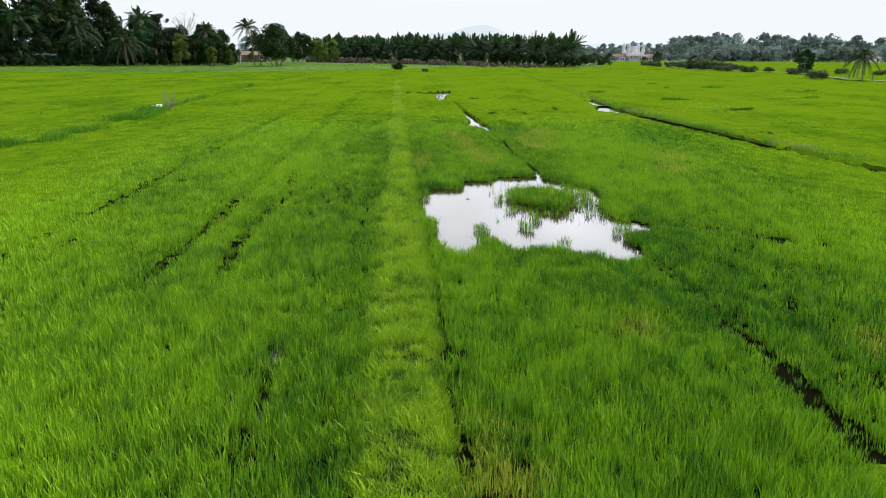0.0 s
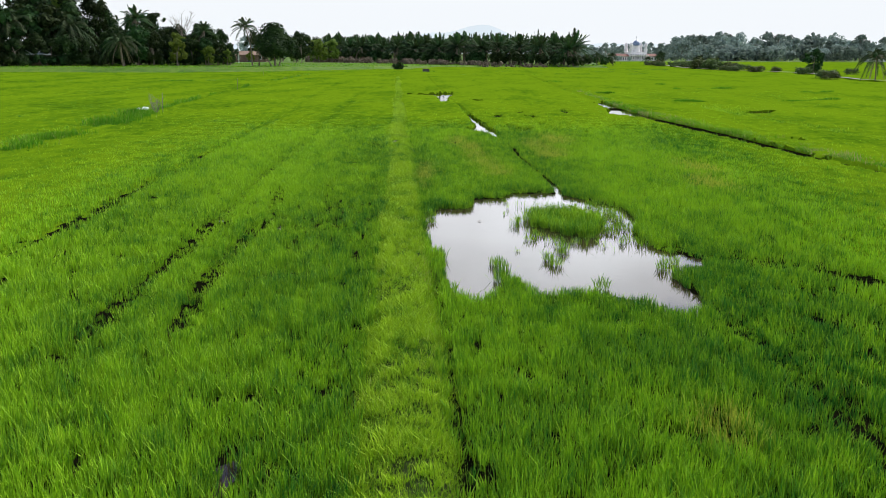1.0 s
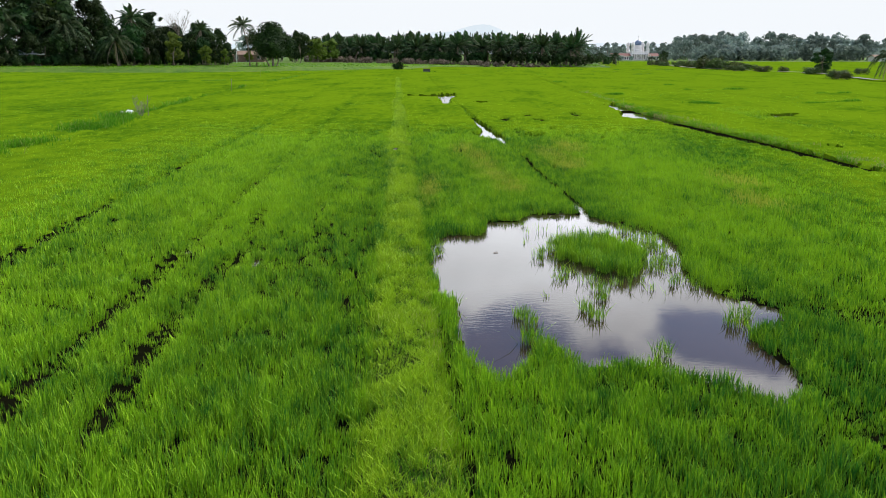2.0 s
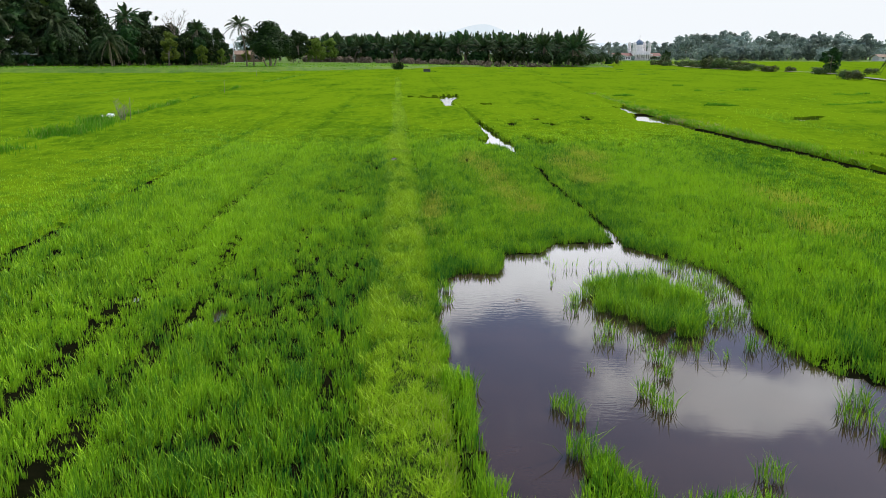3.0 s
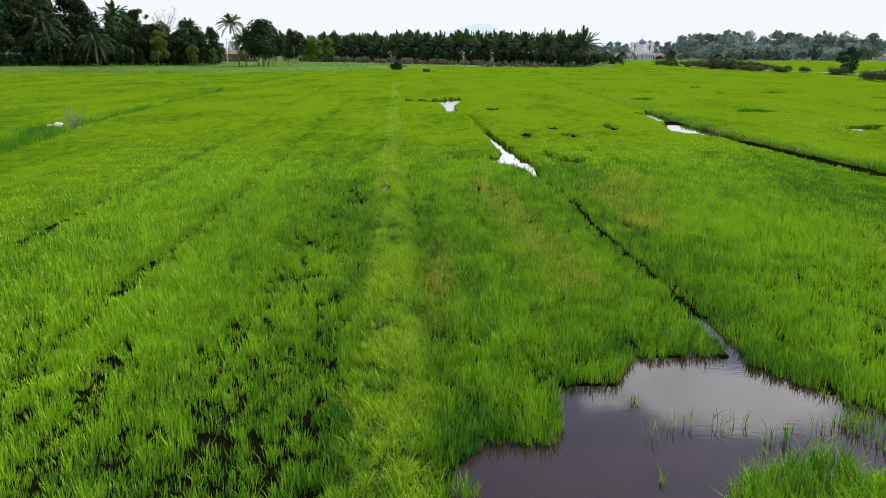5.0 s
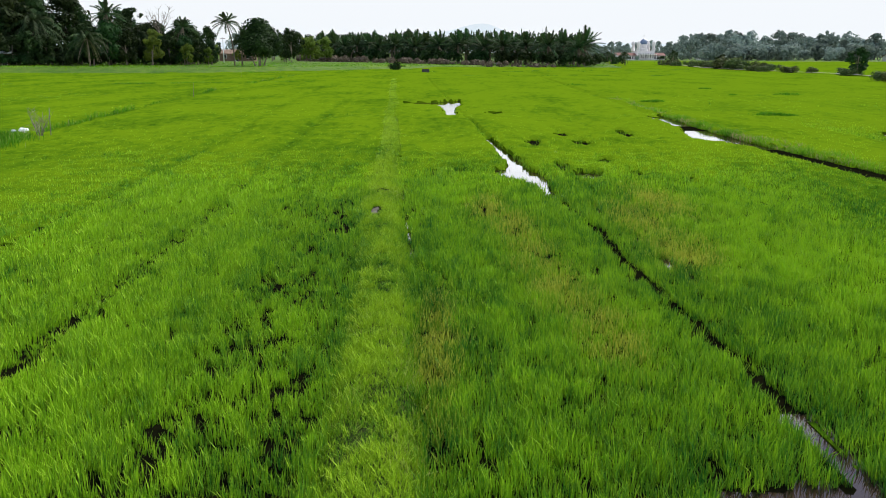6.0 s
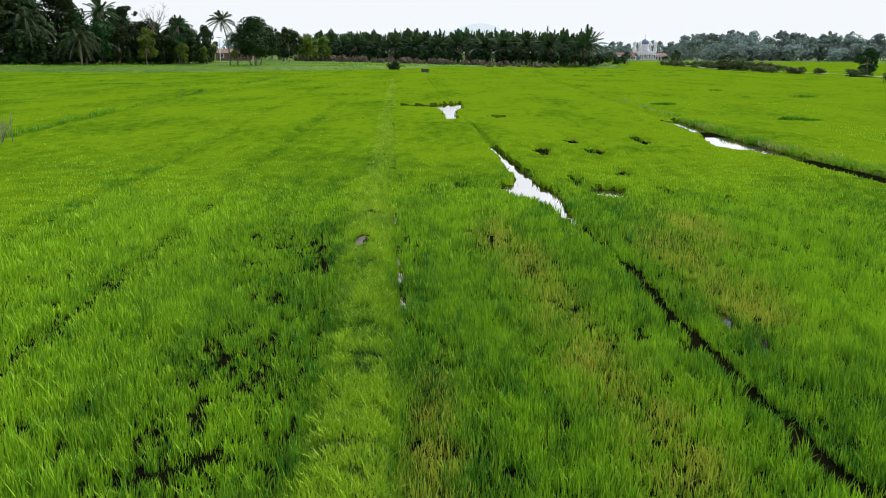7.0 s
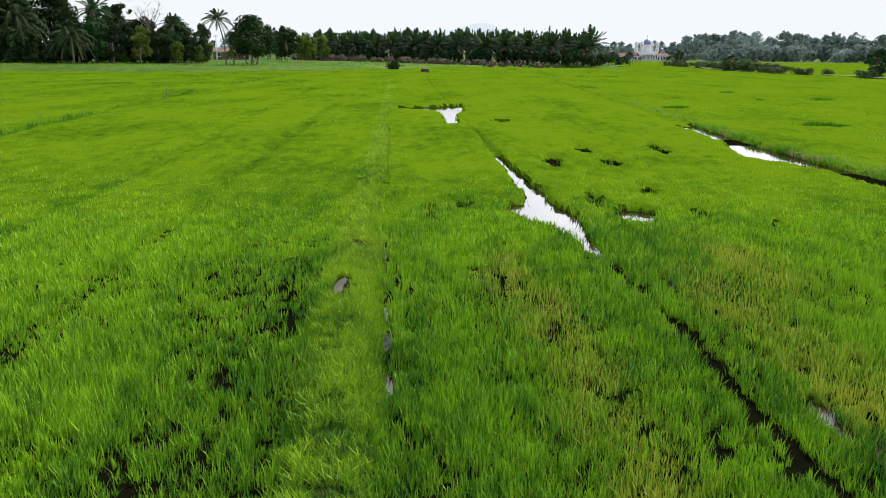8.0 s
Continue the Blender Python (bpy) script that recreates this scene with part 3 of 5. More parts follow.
def leaf_mesh(name, px, py, pz, h, w, lean, dry, lush, mat, rng, bent=None, heading=None):
    """Leaves rooted at (px, py, pz): bent ones of two triangles, straight young ones of one."""
    n = len(px)
    bent = np.ones(n, bool) if bent is None else bent
    a = rng.uniform(0, math.tau, n) if heading is None else heading
    b = a + math.pi / 2 + rng.normal(0, 0.5, n)
    dx, dy, sx, sy = np.cos(a), np.sin(a), np.cos(b) * w / 2, np.sin(b) * w / 2
    root = np.stack([px, py, pz], -1)
    side = np.stack([sx, sy, 0 * sx], -1)
    mid = np.stack([px + dx * lean * 0.35, py + dy * lean * 0.35, pz + h * 0.58], -1)
    tip = np.stack([px + dx * lean, py + dy * lean, pz + h], -1)
    V1 = np.stack([root, mid - side, mid + side, tip], 1)[bent].reshape(-1, 3)
    V2 = np.stack([root - side, root + side, tip], 1)[~bent].reshape(-1, 3)
    k = np.arange(len(V1) // 4)[:, None] * 4
    F1 = np.concatenate([k + [[0, 1, 2]], k + [[1, 3, 2]]], 1).reshape(-1)
    F = np.concatenate([F1, len(V1) + np.arange(len(V2))])
    spread = lambda v: np.concatenate([np.repeat(v[bent], 4), np.repeat(v[~bent], 3)])
    return mesh_of(name, np.concatenate([V1, V2]), F, np.full(len(F) // 3, 3), mat, {"dry": spread(dry), "lush": spread(lush)})


FULL = 2700.0      # leaves to the square metre in the middle lane


def scatter(x0, x1, y0, y1, z0, z1, rng):
    """Leaf roots for the part of the plan whose zone lies in z0..z1, thinned to the stand, in planted hills whose leaves spread outwards."""
    k = 20 if z0 < 16 else 13 if z0 < 26 else 4
    gap = math.sqrt(k / (FULL * (8.0 / z0) ** 2.0 * (1.0 if z0 < 16 else 0.85 if z0 < 26 else 0.36)))
    x, y = (v.ravel() for v in np.meshgrid(np.arange(x0, x1, gap), np.arange(y0, y1, gap)))
    x, y = x + rng.uniform(-0.42, 0.42, len(x)) * gap, y + rng.uniform(-0.42, 0.42, len(x)) * gap
    zn = zone(x, y)
    ok = (zn >= z0) & (zn < z1) & (y - 2.5 > np.abs(x - 0.3) / 0.60)
    if z0 >= 26:
        ok &= rng.uniform(0, 1, len(x)) < (z0 / zn) ** 2.1
    x, y, zn = x[ok], y[ok], zn[ok]
    dens, high, dry, lush, bund = stand(x, y)
    ok = (rng.uniform(0, 1, len(x)) < dens) & ~bund
    x, y, zn, high, dry, lush = (v[ok] for v in (x, y, zn, high, dry, lush))
    r = lambda v: np.repeat(v, k)
    m = len(x) * k
    ox, oy = rng.normal(0, 0.30 * gap, m), rng.normal(0, 0.30 * gap, m)
    tall = rng.uniform(0, 1, m) < 0.38
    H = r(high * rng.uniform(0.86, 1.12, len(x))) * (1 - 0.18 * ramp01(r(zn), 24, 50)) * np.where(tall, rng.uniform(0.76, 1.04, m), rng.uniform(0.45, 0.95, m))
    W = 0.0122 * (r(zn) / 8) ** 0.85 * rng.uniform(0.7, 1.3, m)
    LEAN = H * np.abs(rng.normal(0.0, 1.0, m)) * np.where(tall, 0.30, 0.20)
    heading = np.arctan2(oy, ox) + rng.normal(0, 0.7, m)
    # far leaves are toned darker, to blend with the canopy's painted self-shade
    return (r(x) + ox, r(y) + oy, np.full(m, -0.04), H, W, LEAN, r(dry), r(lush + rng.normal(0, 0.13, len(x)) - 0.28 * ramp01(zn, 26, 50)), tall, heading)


def make_rice(west):
    rng = np.random.default_rng(11 if west else 12)
    got = []
    for z0, z1 in ((8.0, 9.2), (9.2, 10.8), (10.8, 13.0), (13.0, 16.0), (16.0, 20.0), (20.0, 26.0), (26.0, 45.0), (45.0, 75.0)):
        half = 0.57 * z1 + 0.5
        lo, hi = (-half, 1.0) if west else (-9.0, half)
        got.append(scatter(lo, hi, 9.0, 31.5 + z1, z0, z1, rng))
    cols = [np.concatenate(c) for c in zip(*got)]
    side = (cols[0] < bund_x(cols[1])) == west
    *cols, bent, heading = [c[side] for c in cols]
    return leaf_mesh("rice", *cols, M_RICE, rng, bent, heading)


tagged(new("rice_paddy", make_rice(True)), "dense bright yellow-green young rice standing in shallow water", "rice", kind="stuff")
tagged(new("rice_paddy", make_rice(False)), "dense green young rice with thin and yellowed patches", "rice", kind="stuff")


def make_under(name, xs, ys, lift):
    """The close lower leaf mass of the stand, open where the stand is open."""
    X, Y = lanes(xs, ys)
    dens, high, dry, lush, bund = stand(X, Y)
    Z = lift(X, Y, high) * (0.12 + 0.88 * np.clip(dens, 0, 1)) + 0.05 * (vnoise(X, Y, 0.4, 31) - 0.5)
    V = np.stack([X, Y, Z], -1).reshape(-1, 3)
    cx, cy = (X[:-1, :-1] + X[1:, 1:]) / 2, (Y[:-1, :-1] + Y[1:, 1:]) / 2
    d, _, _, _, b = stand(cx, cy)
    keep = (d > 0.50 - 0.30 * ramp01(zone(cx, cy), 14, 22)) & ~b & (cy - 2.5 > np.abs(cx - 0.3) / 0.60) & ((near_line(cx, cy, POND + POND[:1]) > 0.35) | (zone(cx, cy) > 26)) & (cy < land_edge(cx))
    return grid_mesh(name, V, len(xs), len(ys), M_CANOPY_SHADED, keep, {"dry": dry.ravel() * 0.5, "lush": lush.ravel()}, True, -0.03)


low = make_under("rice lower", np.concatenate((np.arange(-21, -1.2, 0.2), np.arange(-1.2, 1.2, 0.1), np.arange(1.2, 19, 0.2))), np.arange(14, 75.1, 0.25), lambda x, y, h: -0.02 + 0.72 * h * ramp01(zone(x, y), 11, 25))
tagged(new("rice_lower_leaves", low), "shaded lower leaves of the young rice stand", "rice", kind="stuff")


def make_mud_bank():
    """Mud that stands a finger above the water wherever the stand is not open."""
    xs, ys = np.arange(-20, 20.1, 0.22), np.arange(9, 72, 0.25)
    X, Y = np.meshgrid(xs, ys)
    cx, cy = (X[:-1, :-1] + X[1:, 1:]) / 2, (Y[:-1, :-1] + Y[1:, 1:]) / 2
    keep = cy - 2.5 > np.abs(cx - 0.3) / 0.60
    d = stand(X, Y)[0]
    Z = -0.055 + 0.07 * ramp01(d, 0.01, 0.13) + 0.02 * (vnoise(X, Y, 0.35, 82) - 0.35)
    # in the ditches this black mud covers the water, standing in for shade
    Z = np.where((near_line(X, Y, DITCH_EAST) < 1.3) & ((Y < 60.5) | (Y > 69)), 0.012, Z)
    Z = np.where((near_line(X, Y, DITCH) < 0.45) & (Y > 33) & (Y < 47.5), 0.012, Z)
    return grid_mesh("mud bank", np.stack([X, Y, Z], -1).reshape(-1, 3), len(xs), len(ys), M_MUD_SHADED, keep)


tagged(new("mud", make_mud_bank()), "wet paddy mud blackened as shade between the rice plants", "mud", kind="structure")


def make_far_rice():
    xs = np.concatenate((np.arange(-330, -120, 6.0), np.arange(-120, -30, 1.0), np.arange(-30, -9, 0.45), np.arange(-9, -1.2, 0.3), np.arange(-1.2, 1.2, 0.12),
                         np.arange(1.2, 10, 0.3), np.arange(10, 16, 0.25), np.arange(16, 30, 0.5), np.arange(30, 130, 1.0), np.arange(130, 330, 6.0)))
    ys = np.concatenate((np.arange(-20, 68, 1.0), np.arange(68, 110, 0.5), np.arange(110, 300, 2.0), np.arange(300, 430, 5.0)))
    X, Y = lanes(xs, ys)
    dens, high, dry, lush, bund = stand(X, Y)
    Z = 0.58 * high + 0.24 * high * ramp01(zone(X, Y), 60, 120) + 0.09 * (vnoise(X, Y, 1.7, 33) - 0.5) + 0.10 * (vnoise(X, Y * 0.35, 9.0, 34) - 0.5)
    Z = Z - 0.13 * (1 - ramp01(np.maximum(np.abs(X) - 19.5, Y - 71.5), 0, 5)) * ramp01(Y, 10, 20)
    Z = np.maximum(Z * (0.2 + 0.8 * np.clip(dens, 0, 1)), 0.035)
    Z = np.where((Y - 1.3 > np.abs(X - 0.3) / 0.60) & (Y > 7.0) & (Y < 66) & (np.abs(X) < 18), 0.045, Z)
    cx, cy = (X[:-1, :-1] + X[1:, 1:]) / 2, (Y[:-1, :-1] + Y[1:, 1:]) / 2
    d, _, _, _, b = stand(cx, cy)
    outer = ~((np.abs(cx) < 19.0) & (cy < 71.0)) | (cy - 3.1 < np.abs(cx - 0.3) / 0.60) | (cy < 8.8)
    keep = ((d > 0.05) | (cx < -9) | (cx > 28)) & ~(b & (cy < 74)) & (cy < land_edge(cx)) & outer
    return grid_mesh("far rice", np.stack([X, Y, Z], -1).reshape(-1, 3), len(xs), len(ys), M_CANOPY_SHADED, keep, {"dry": dry.ravel() * 0.5, "lush": lush.ravel()}, True, -0.03)


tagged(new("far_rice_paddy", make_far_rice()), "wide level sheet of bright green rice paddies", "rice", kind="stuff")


def make_bund_grass():
    rng = np.random.default_rng(21)
    got = []
    for y0, y1, per_m, width in ((-6, 8.5, 500, 0.022), (8.5, 24, 3000, 0.0125), (24, 48, 2800, 0.0125), (48, 75, 950, 0.022), (75, 150, 170, 0.035)):
        n = int((y1 - y0) * 1.1 * per_m)
        y = rng.uniform(y0, y1, n)
        u = rng.uniform(-0.58, 0.60, n)
        x = bund_x(y) + u
        # tufts lie in short rows across the bund
        tuft = ramp01(0.42 * vnoise(x * 0.5, y + 0.25 * vnoise(x, y, 0.5, 47), 0.42, 41) + 0.58 * vnoise(x, y, 0.15, 46), 0.26, 0.66)
        ok = rng.uniform(0, 1, n) < 0.74 + 0.5 * tuft
        ok &= ~((np.abs(x + 2.65) < 0.14) & (np.abs(y - 44.9) < 0.55))
        x, y, u, tuft = x[ok], y[ok], u[ok], tuft[ok]
        h = (0.075 + 0.085 * tuft) * rng.uniform(0.6, 1.25, len(x))
        z = -0.08 + 0.22 * (1 - np.abs(u / 0.62) ** 3)
        dry = 0.10 * ramp01(vnoise(x, y, 1.1, 43), 0.45, 0.8) + 0.16 * ramp01(u, 0.1, 0.5) * ramp01(vnoise(x, y, 2.0, 44), 0.3, 0.7)
        lush = -0.06 * ramp01(y, 28, 34) * (1 - ramp01(y, 46, 52)) + 0.06 + 0.30 * vnoise(x, y, 0.8, 45) + 0.42 * tuft
        got.append((x, y, z, h, np.full(len(x), width) * rng.uniform(0.7, 1.3, len(x)), h * (0.12 + np.abs(rng.normal(0, 0.6, len(x)))), dry, lush))
    cols = [np.concatenate(c) for c in zip(*got)]
    return leaf_mesh("bund grass", *cols, M_GRASS, rng, rng.uniform(0, 1, len(cols[0])) < 0.3)


tagged(new("bund_grass", make_bund_grass()), "trodden pale green grass covering the earth bund", "grass", kind="stuff")


def tuft_mesh(name, spots, rng, mat=None, width=0.0115):
    """Rice hills at (x, y, radius, leaves, height)."""
    got = []
    for cx, cy, r, n, h in spots:
        a, d = rng.uniform(0, math.tau, n), r * np.sqrt(rng.uniform(0, 1, n))
        H = h * rng.uniform(0.55, 1.1, n)
        got.append((cx + d * np.cos(a), cy + d * np.sin(a), np.full(n, -0.05), H, width * rng.uniform(0.7, 1.3, n), H * np.abs(rng.normal(0.0, 0.42, n)),
                    np.full(n, 0.05), np.full(n, 0.3)))
    return leaf_mesh(name, *[np.concatenate(c) for c in zip(*got)], mat or M_RICE, rng)


def make_island():
    rng = np.random.default_rng(31)
    n = 420
    x, y = rng.uniform(1.9, 4.2, n), rng.uniform(25.0, 28.8, n)
    ok = inside(x + 0.2 * (vnoise(x, y, 0.5, 51) - 0.5), y + 0.2 * (vnoise(x, y, 0.5, 52) - 0.5), ISLAND)
    hills = [(a, b, 0.09, 32, 0.34 + 0.09 * vnoise(a, b, 0.6, 53)) for a, b in zip(x[ok], y[ok])]
    tagged(new("rice_island", tuft_mesh("island", hills, rng)), "round clump of tall green rice standing alone in the pond", "rice clump", kind="stuff")
    # loose single stems in the shallows round the island
    n = 1700
    x, y = rng.uniform(1.6, 4.9, n), rng.uniform(23.9, 29.4, n)
    c = vnoise(x, y, 0.35, 54) * (0.35 + 0.65 * vnoise(x, y, 1.3, 55))
    edge = near_line(x, y, ISLAND + ISLAND[:1])
    ok = ~inside(x, y, ISLAND) & (c + 0.14 * ramp01(x, 3.2, 4.6) > 0.36 + 0.20 * ramp01(edge, 0.1, 1.2) + 0.12 * ramp01(y, 27.0, 28.0) * (x < 3.4))
    tagged(new("rice_stems", tuft_mesh("stems", [(a, b, 0.035, 3, 0.30) for a, b in zip(x[ok], y[ok])], rng, None, 0.010)),
           "thin single rice stems standing in the pond shallows", "rice", kind="stuff")


make_island()

TUFTS = [(1.07, 22.7, 0.16, 0.34, 46), (1.2, 22.4, 0.14, 0.36, 40), (2.2, 23.1, 0.14, 0.36, 40), (2.3, 22.7, 0.16, 0.38, 46), (2.6, 24.3, 0.15, 0.34, 30), (2.55, 23.7, 0.13, 0.34, 30),
         (-0.13, 23.2, 0.16, 0.42, 50), (1.12, 21.5, 0.2, 0.45, 70), (2.96, 21.0, 0.16, 0.4, 40), (2.0, 25.0, 0.18, 0.28, 26), (2.6, 24.9, 0.2, 0.28, 26), (2.2, 25.5, 0.2, 0.3, 30),
         (3.0, 24.7, 0.16, 0.3, 24), (1.85, 27.0, 0.14, 0.38, 30), (-0.45, 27.7, 0.16, 0.4, 46), (-0.4, 26.9, 0.10, 0.34, 26), (3.9, 25.8, 0.2, 0.32, 22), (4.35, 26.4, 0.22, 0.32, 26),
         (4.5, 27.5, 0.25, 0.34, 30), (4.3, 28.6, 0.25, 0.34, 30), (4.6, 28.4, 0.2, 0.36, 30), (4.1, 29.4, 0.22, 0.34, 26), (4.3, 25.0, 0.2, 0.3, 20), (4.55, 24.7, 0.18, 0.34, 26),
         (4.5, 22.4, 0.25, 0.4, 50), (4.75, 22.9, 0.2, 0.38, 40), (1.7, 29.9, 0.08, 0.26, 10), (1.6, 23.9, 0.07, 0.22, 8), (1.55, 28.0, 0.06, 0.24, 7), (3.6, 24.3, 0.1, 0.28, 10)]


def make_tufts():
    rng = np.random.default_rng(33)
    for x, y, r, h, n in TUFTS:
        me = tuft_mesh("tuft", [(0, 0, r * 0.9, int(n * 1.7), h * 0.82)], rng)
        ob = new("rice_tuft", me)
        ob.location = (x, y, 0)
        tagged(ob, "small loose tuft of rice rising from the pond water", "rice tuft", "tufts in the pond")


make_tufts()


def weeds_along(name, line, wide, n, h, w, mat, rng, dry=0.05, lush=0.2, root=0.0):
    """Rank grass scattered along a line of the plan."""
    seg = np.array(line)
    run = np.concatenate(([0], np.cumsum(np.hypot(*np.diff(seg, axis=0).T))))
    t = rng.uniform(0, run[-1], n)
    x = np.interp(t, run, seg[:, 0]) + rng.normal(0, wide, n)
    y = np.interp(t, run, seg[:, 1]) + rng.normal(0, wide * 0.6, n)
    H = h * rng.uniform(0.5, 1.2, n) * (0.25 + 1.5 * ramp01(vnoise(x, y * 0.6, 1.5, 61), 0.3, 0.8))
    return leaf_mesh(name, x, y, np.full(n, root), H, w * rng.uniform(0.7, 1.3, n), H * np.abs(rng.normal(0, 0.5, n)),
                     dry + 0.5 * dry * vnoise(x, y, 2, 66), lush + 0.35 * vnoise(x, y, 3, 62), mat, rng)


WR = np.random.default_rng(35)
tagged(new("bank_weeds", weeds_along("bank weeds", LEFT_BANK[:5], 0.6, 14000, 0.32, 0.034, M_WEED, WR, 0.10, -0.35, 0.05)), "rank dark green weeds along a paddy bank", "weeds", kind="stuff")
tagged(new("bank_weeds", weeds_along("bank line", LEFT_BANK[4:], 0.14, 2600, 0.30, 0.05, M_WEED, WR, 0.1, -0.1)), "thin line of dark weeds along a far paddy bank", "weeds", kind="stuff")
for line in ([(-150, 150), (-95, 160), (-45, 176), (-14, 196)], [(-150, 168), (-95, 172), (-45, 184), (-20, 205), (40, 238)], [(-9, 190), (20, 196), (60, 200)],
             [(14, 205), (36, 214), (62, 222)], [(-6, 165), (12, 168), (40, 172)], [(-60, 120), (-30, 131), (-12, 140)]):
    tagged(new("far_bund_grass", weeds_along("far bund grass", line, 0.45, 5000, 0.21, 0.10, M_WEED, WR, 0.10, -0.2)), "dark grass on a low bund across the paddies", "grass", kind="stuff")


# low dark leaves added in place of narrow dark openings in the stand
for line in ([(24, 117), (31, 117.5)], [(26, 104), (34, 106)], [(12, 133), (15.4, 125)], [(14.4, 93.4), (16.6, 92.6)], [(19.8, 78.6), (22.2, 78.2)], [(38, 96), (45, 99)], [(30, 80), (36, 83)]):
    tagged(new("dark_streak", weeds_along("dark weeds", line, 0.3, 420, 0.17, 0.07, M_WEED, WR, 0.0, -0.4, 0.12)), "dark streak of low leaves among the rice", "weeds", kind="stuff")


def make_east_bank():
    rng = np.random.default_rng(36)
    n = 16000
    seg = np.array(DITCH_EAST + DITCH_EAST_FAR[1:2])
    t = rng.uniform(0, len(seg) - 1.001, n)
    i = t.astype(int); f = (t - i)[:, None]
    p = seg[i] * (1 - f) + seg[i + 1] * f
    x, y = p[:, 0] + 0.55 + np.abs(rng.normal(0, 0.55, n)), p[:, 1]
    H = 0.32 * rng.uniform(0.5, 1.15, n) * (0.35 + 1.0 * vnoise(x, y, 0.9, 65))
    return leaf_mesh("ditch bank grass", x, y, np.zeros(n), H, 0.028 * rng.uniform(0.7, 1.3, n), H * np.abs(rng.normal(0, 0.5, n)),
                     0.16 + 0.45 * ramp01(vnoise(x, y, 1.5, 63), 0.4, 0.8), 0.0 + 0.4 * vnoise(x, y, 2.0, 64), M_WEED, rng)


tagged(new("ditch_bank_grass", make_east_bank()), "pale tufted grass beside an open ditch", "grass", kind="stuff")


# ---- trees and shrubs ----
def crown_mesh(name, lobes, n, size, mat, rng, hang=0.0):
    """A crown of single leaf sprays on the shells of many lobes (x, y, z, radius)."""
    lo = np.array(lobes)
    pick = rng.choice(len(lo), n, p=lo[:, 3] ** 2 / (lo[:, 3] ** 2).sum())
    d = rng.normal(0, 1, (n, 3))
    d[:, 2] += 0.35
    d /= np.linalg.norm(d, axis=1)[:, None]
    c = lo[pick, :3] + d * lo[pick, 3:4] * (0.45 + 0.8 * rng.uniform(0, 1, (n, 1)) ** 0.8)
    u = np.cross(d, rng.normal(0, 1, (n, 3)))
    u /= np.linalg.norm(u, axis=1)[:, None]
    v = np.cross(d + 0.5 * rng.normal(0, 1, (n, 3)), u)
    v /= np.linalg.norm(v, axis=1)[:, None]
    v[:, 2] -= hang
    s = size * rng.uniform(0.6, 1.4, (n, 1))
    V = np.stack([c - u * s, c - v * s * 0.55 + u * s * 0.1, c + v * s * 0.55 + u * s * 0.1, c + u * s], 1)
    k = np.arange(n)[:, None] * 4
    F = np.concatenate([k + [[0, 1, 2]], k + [[1, 3, 2]]], 1)
    return mesh_of(name, V.reshape(-1, 3), F, np.full(2 * n, 3), mat)


def make_tree(rng, height, spread, clear, n, leaf, mat, stems=1, label="", name="broadleaf_tree", lobe_n=26, round_top=False):
    """Trunk, limbs and an uneven crown; the origin is at the foot."""
    ob = new(name)
    tagged(ob, label, "tree")
    lobes = []
    for _ in range(lobe_n):
        a, q, zz = rng.uniform(0, math.tau), rng.uniform(0, 1) ** 0.6, rng.uniform(0.12, 0.92)
        w = spread * (math.sin(math.pi * min(max(zz * 0.86 + 0.14, 0), 1)) ** (0.45 if round_top else 0.8))
        r = spread * (rng.uniform(0.30, 0.42) if round_top else rng.uniform(0.16, 0.36) * (13 / max(lobe_n, 13)) ** 0.25)
        lobes.append((math.cos(a) * q * max(w - r * 0.6, 0.1), math.sin(a) * q * max(w - r * 0.6, 0.1), clear + zz * (height - clear) - r * 0.3, r))
    for k in range(stems):
        bm = bmesh.new()
        a = math.tau * k / max(stems, 1) + rng.uniform(0, 1)
        off = 0.0 if stems == 1 else spread * 0.25
        foot = Vector((math.cos(a) * off * 0.6, math.sin(a) * off * 0.6, -0.3))
        top = Vector((math.cos(a) * off * 2.2, math.sin(a) * off * 2.2, clear + 0.45 * (height - clear)))
        mid = foot.lerp(top, 0.5) + Vector((rng.normal(0, 0.15), rng.normal(0, 0.15), 0))
        r0 = height * (0.026 if stems == 1 else 0.016)
        tube(bm, [foot, mid, top], [r0, r0 * 0.75, r0 * 0.45])
        for lx, ly, lz, lr in lobes[k::max(stems, 1)][:5]:
            st = foot.lerp(top, rng.uniform(0.55, 0.95))
            tube(bm, [st, st.lerp(Vector((lx, ly, lz)), 0.55) + Vector((0, 0, 0.15)), (lx, ly, lz)], [r0 * 0.4, r0 * 0.28, r0 * 0.12], 5)
        part("trunk", bm_mesh("trunk", bm, M_BARK, True), ob)
    part("crown", crown_mesh("crown", lobes, n, leaf, mat, rng), ob)
    return ob


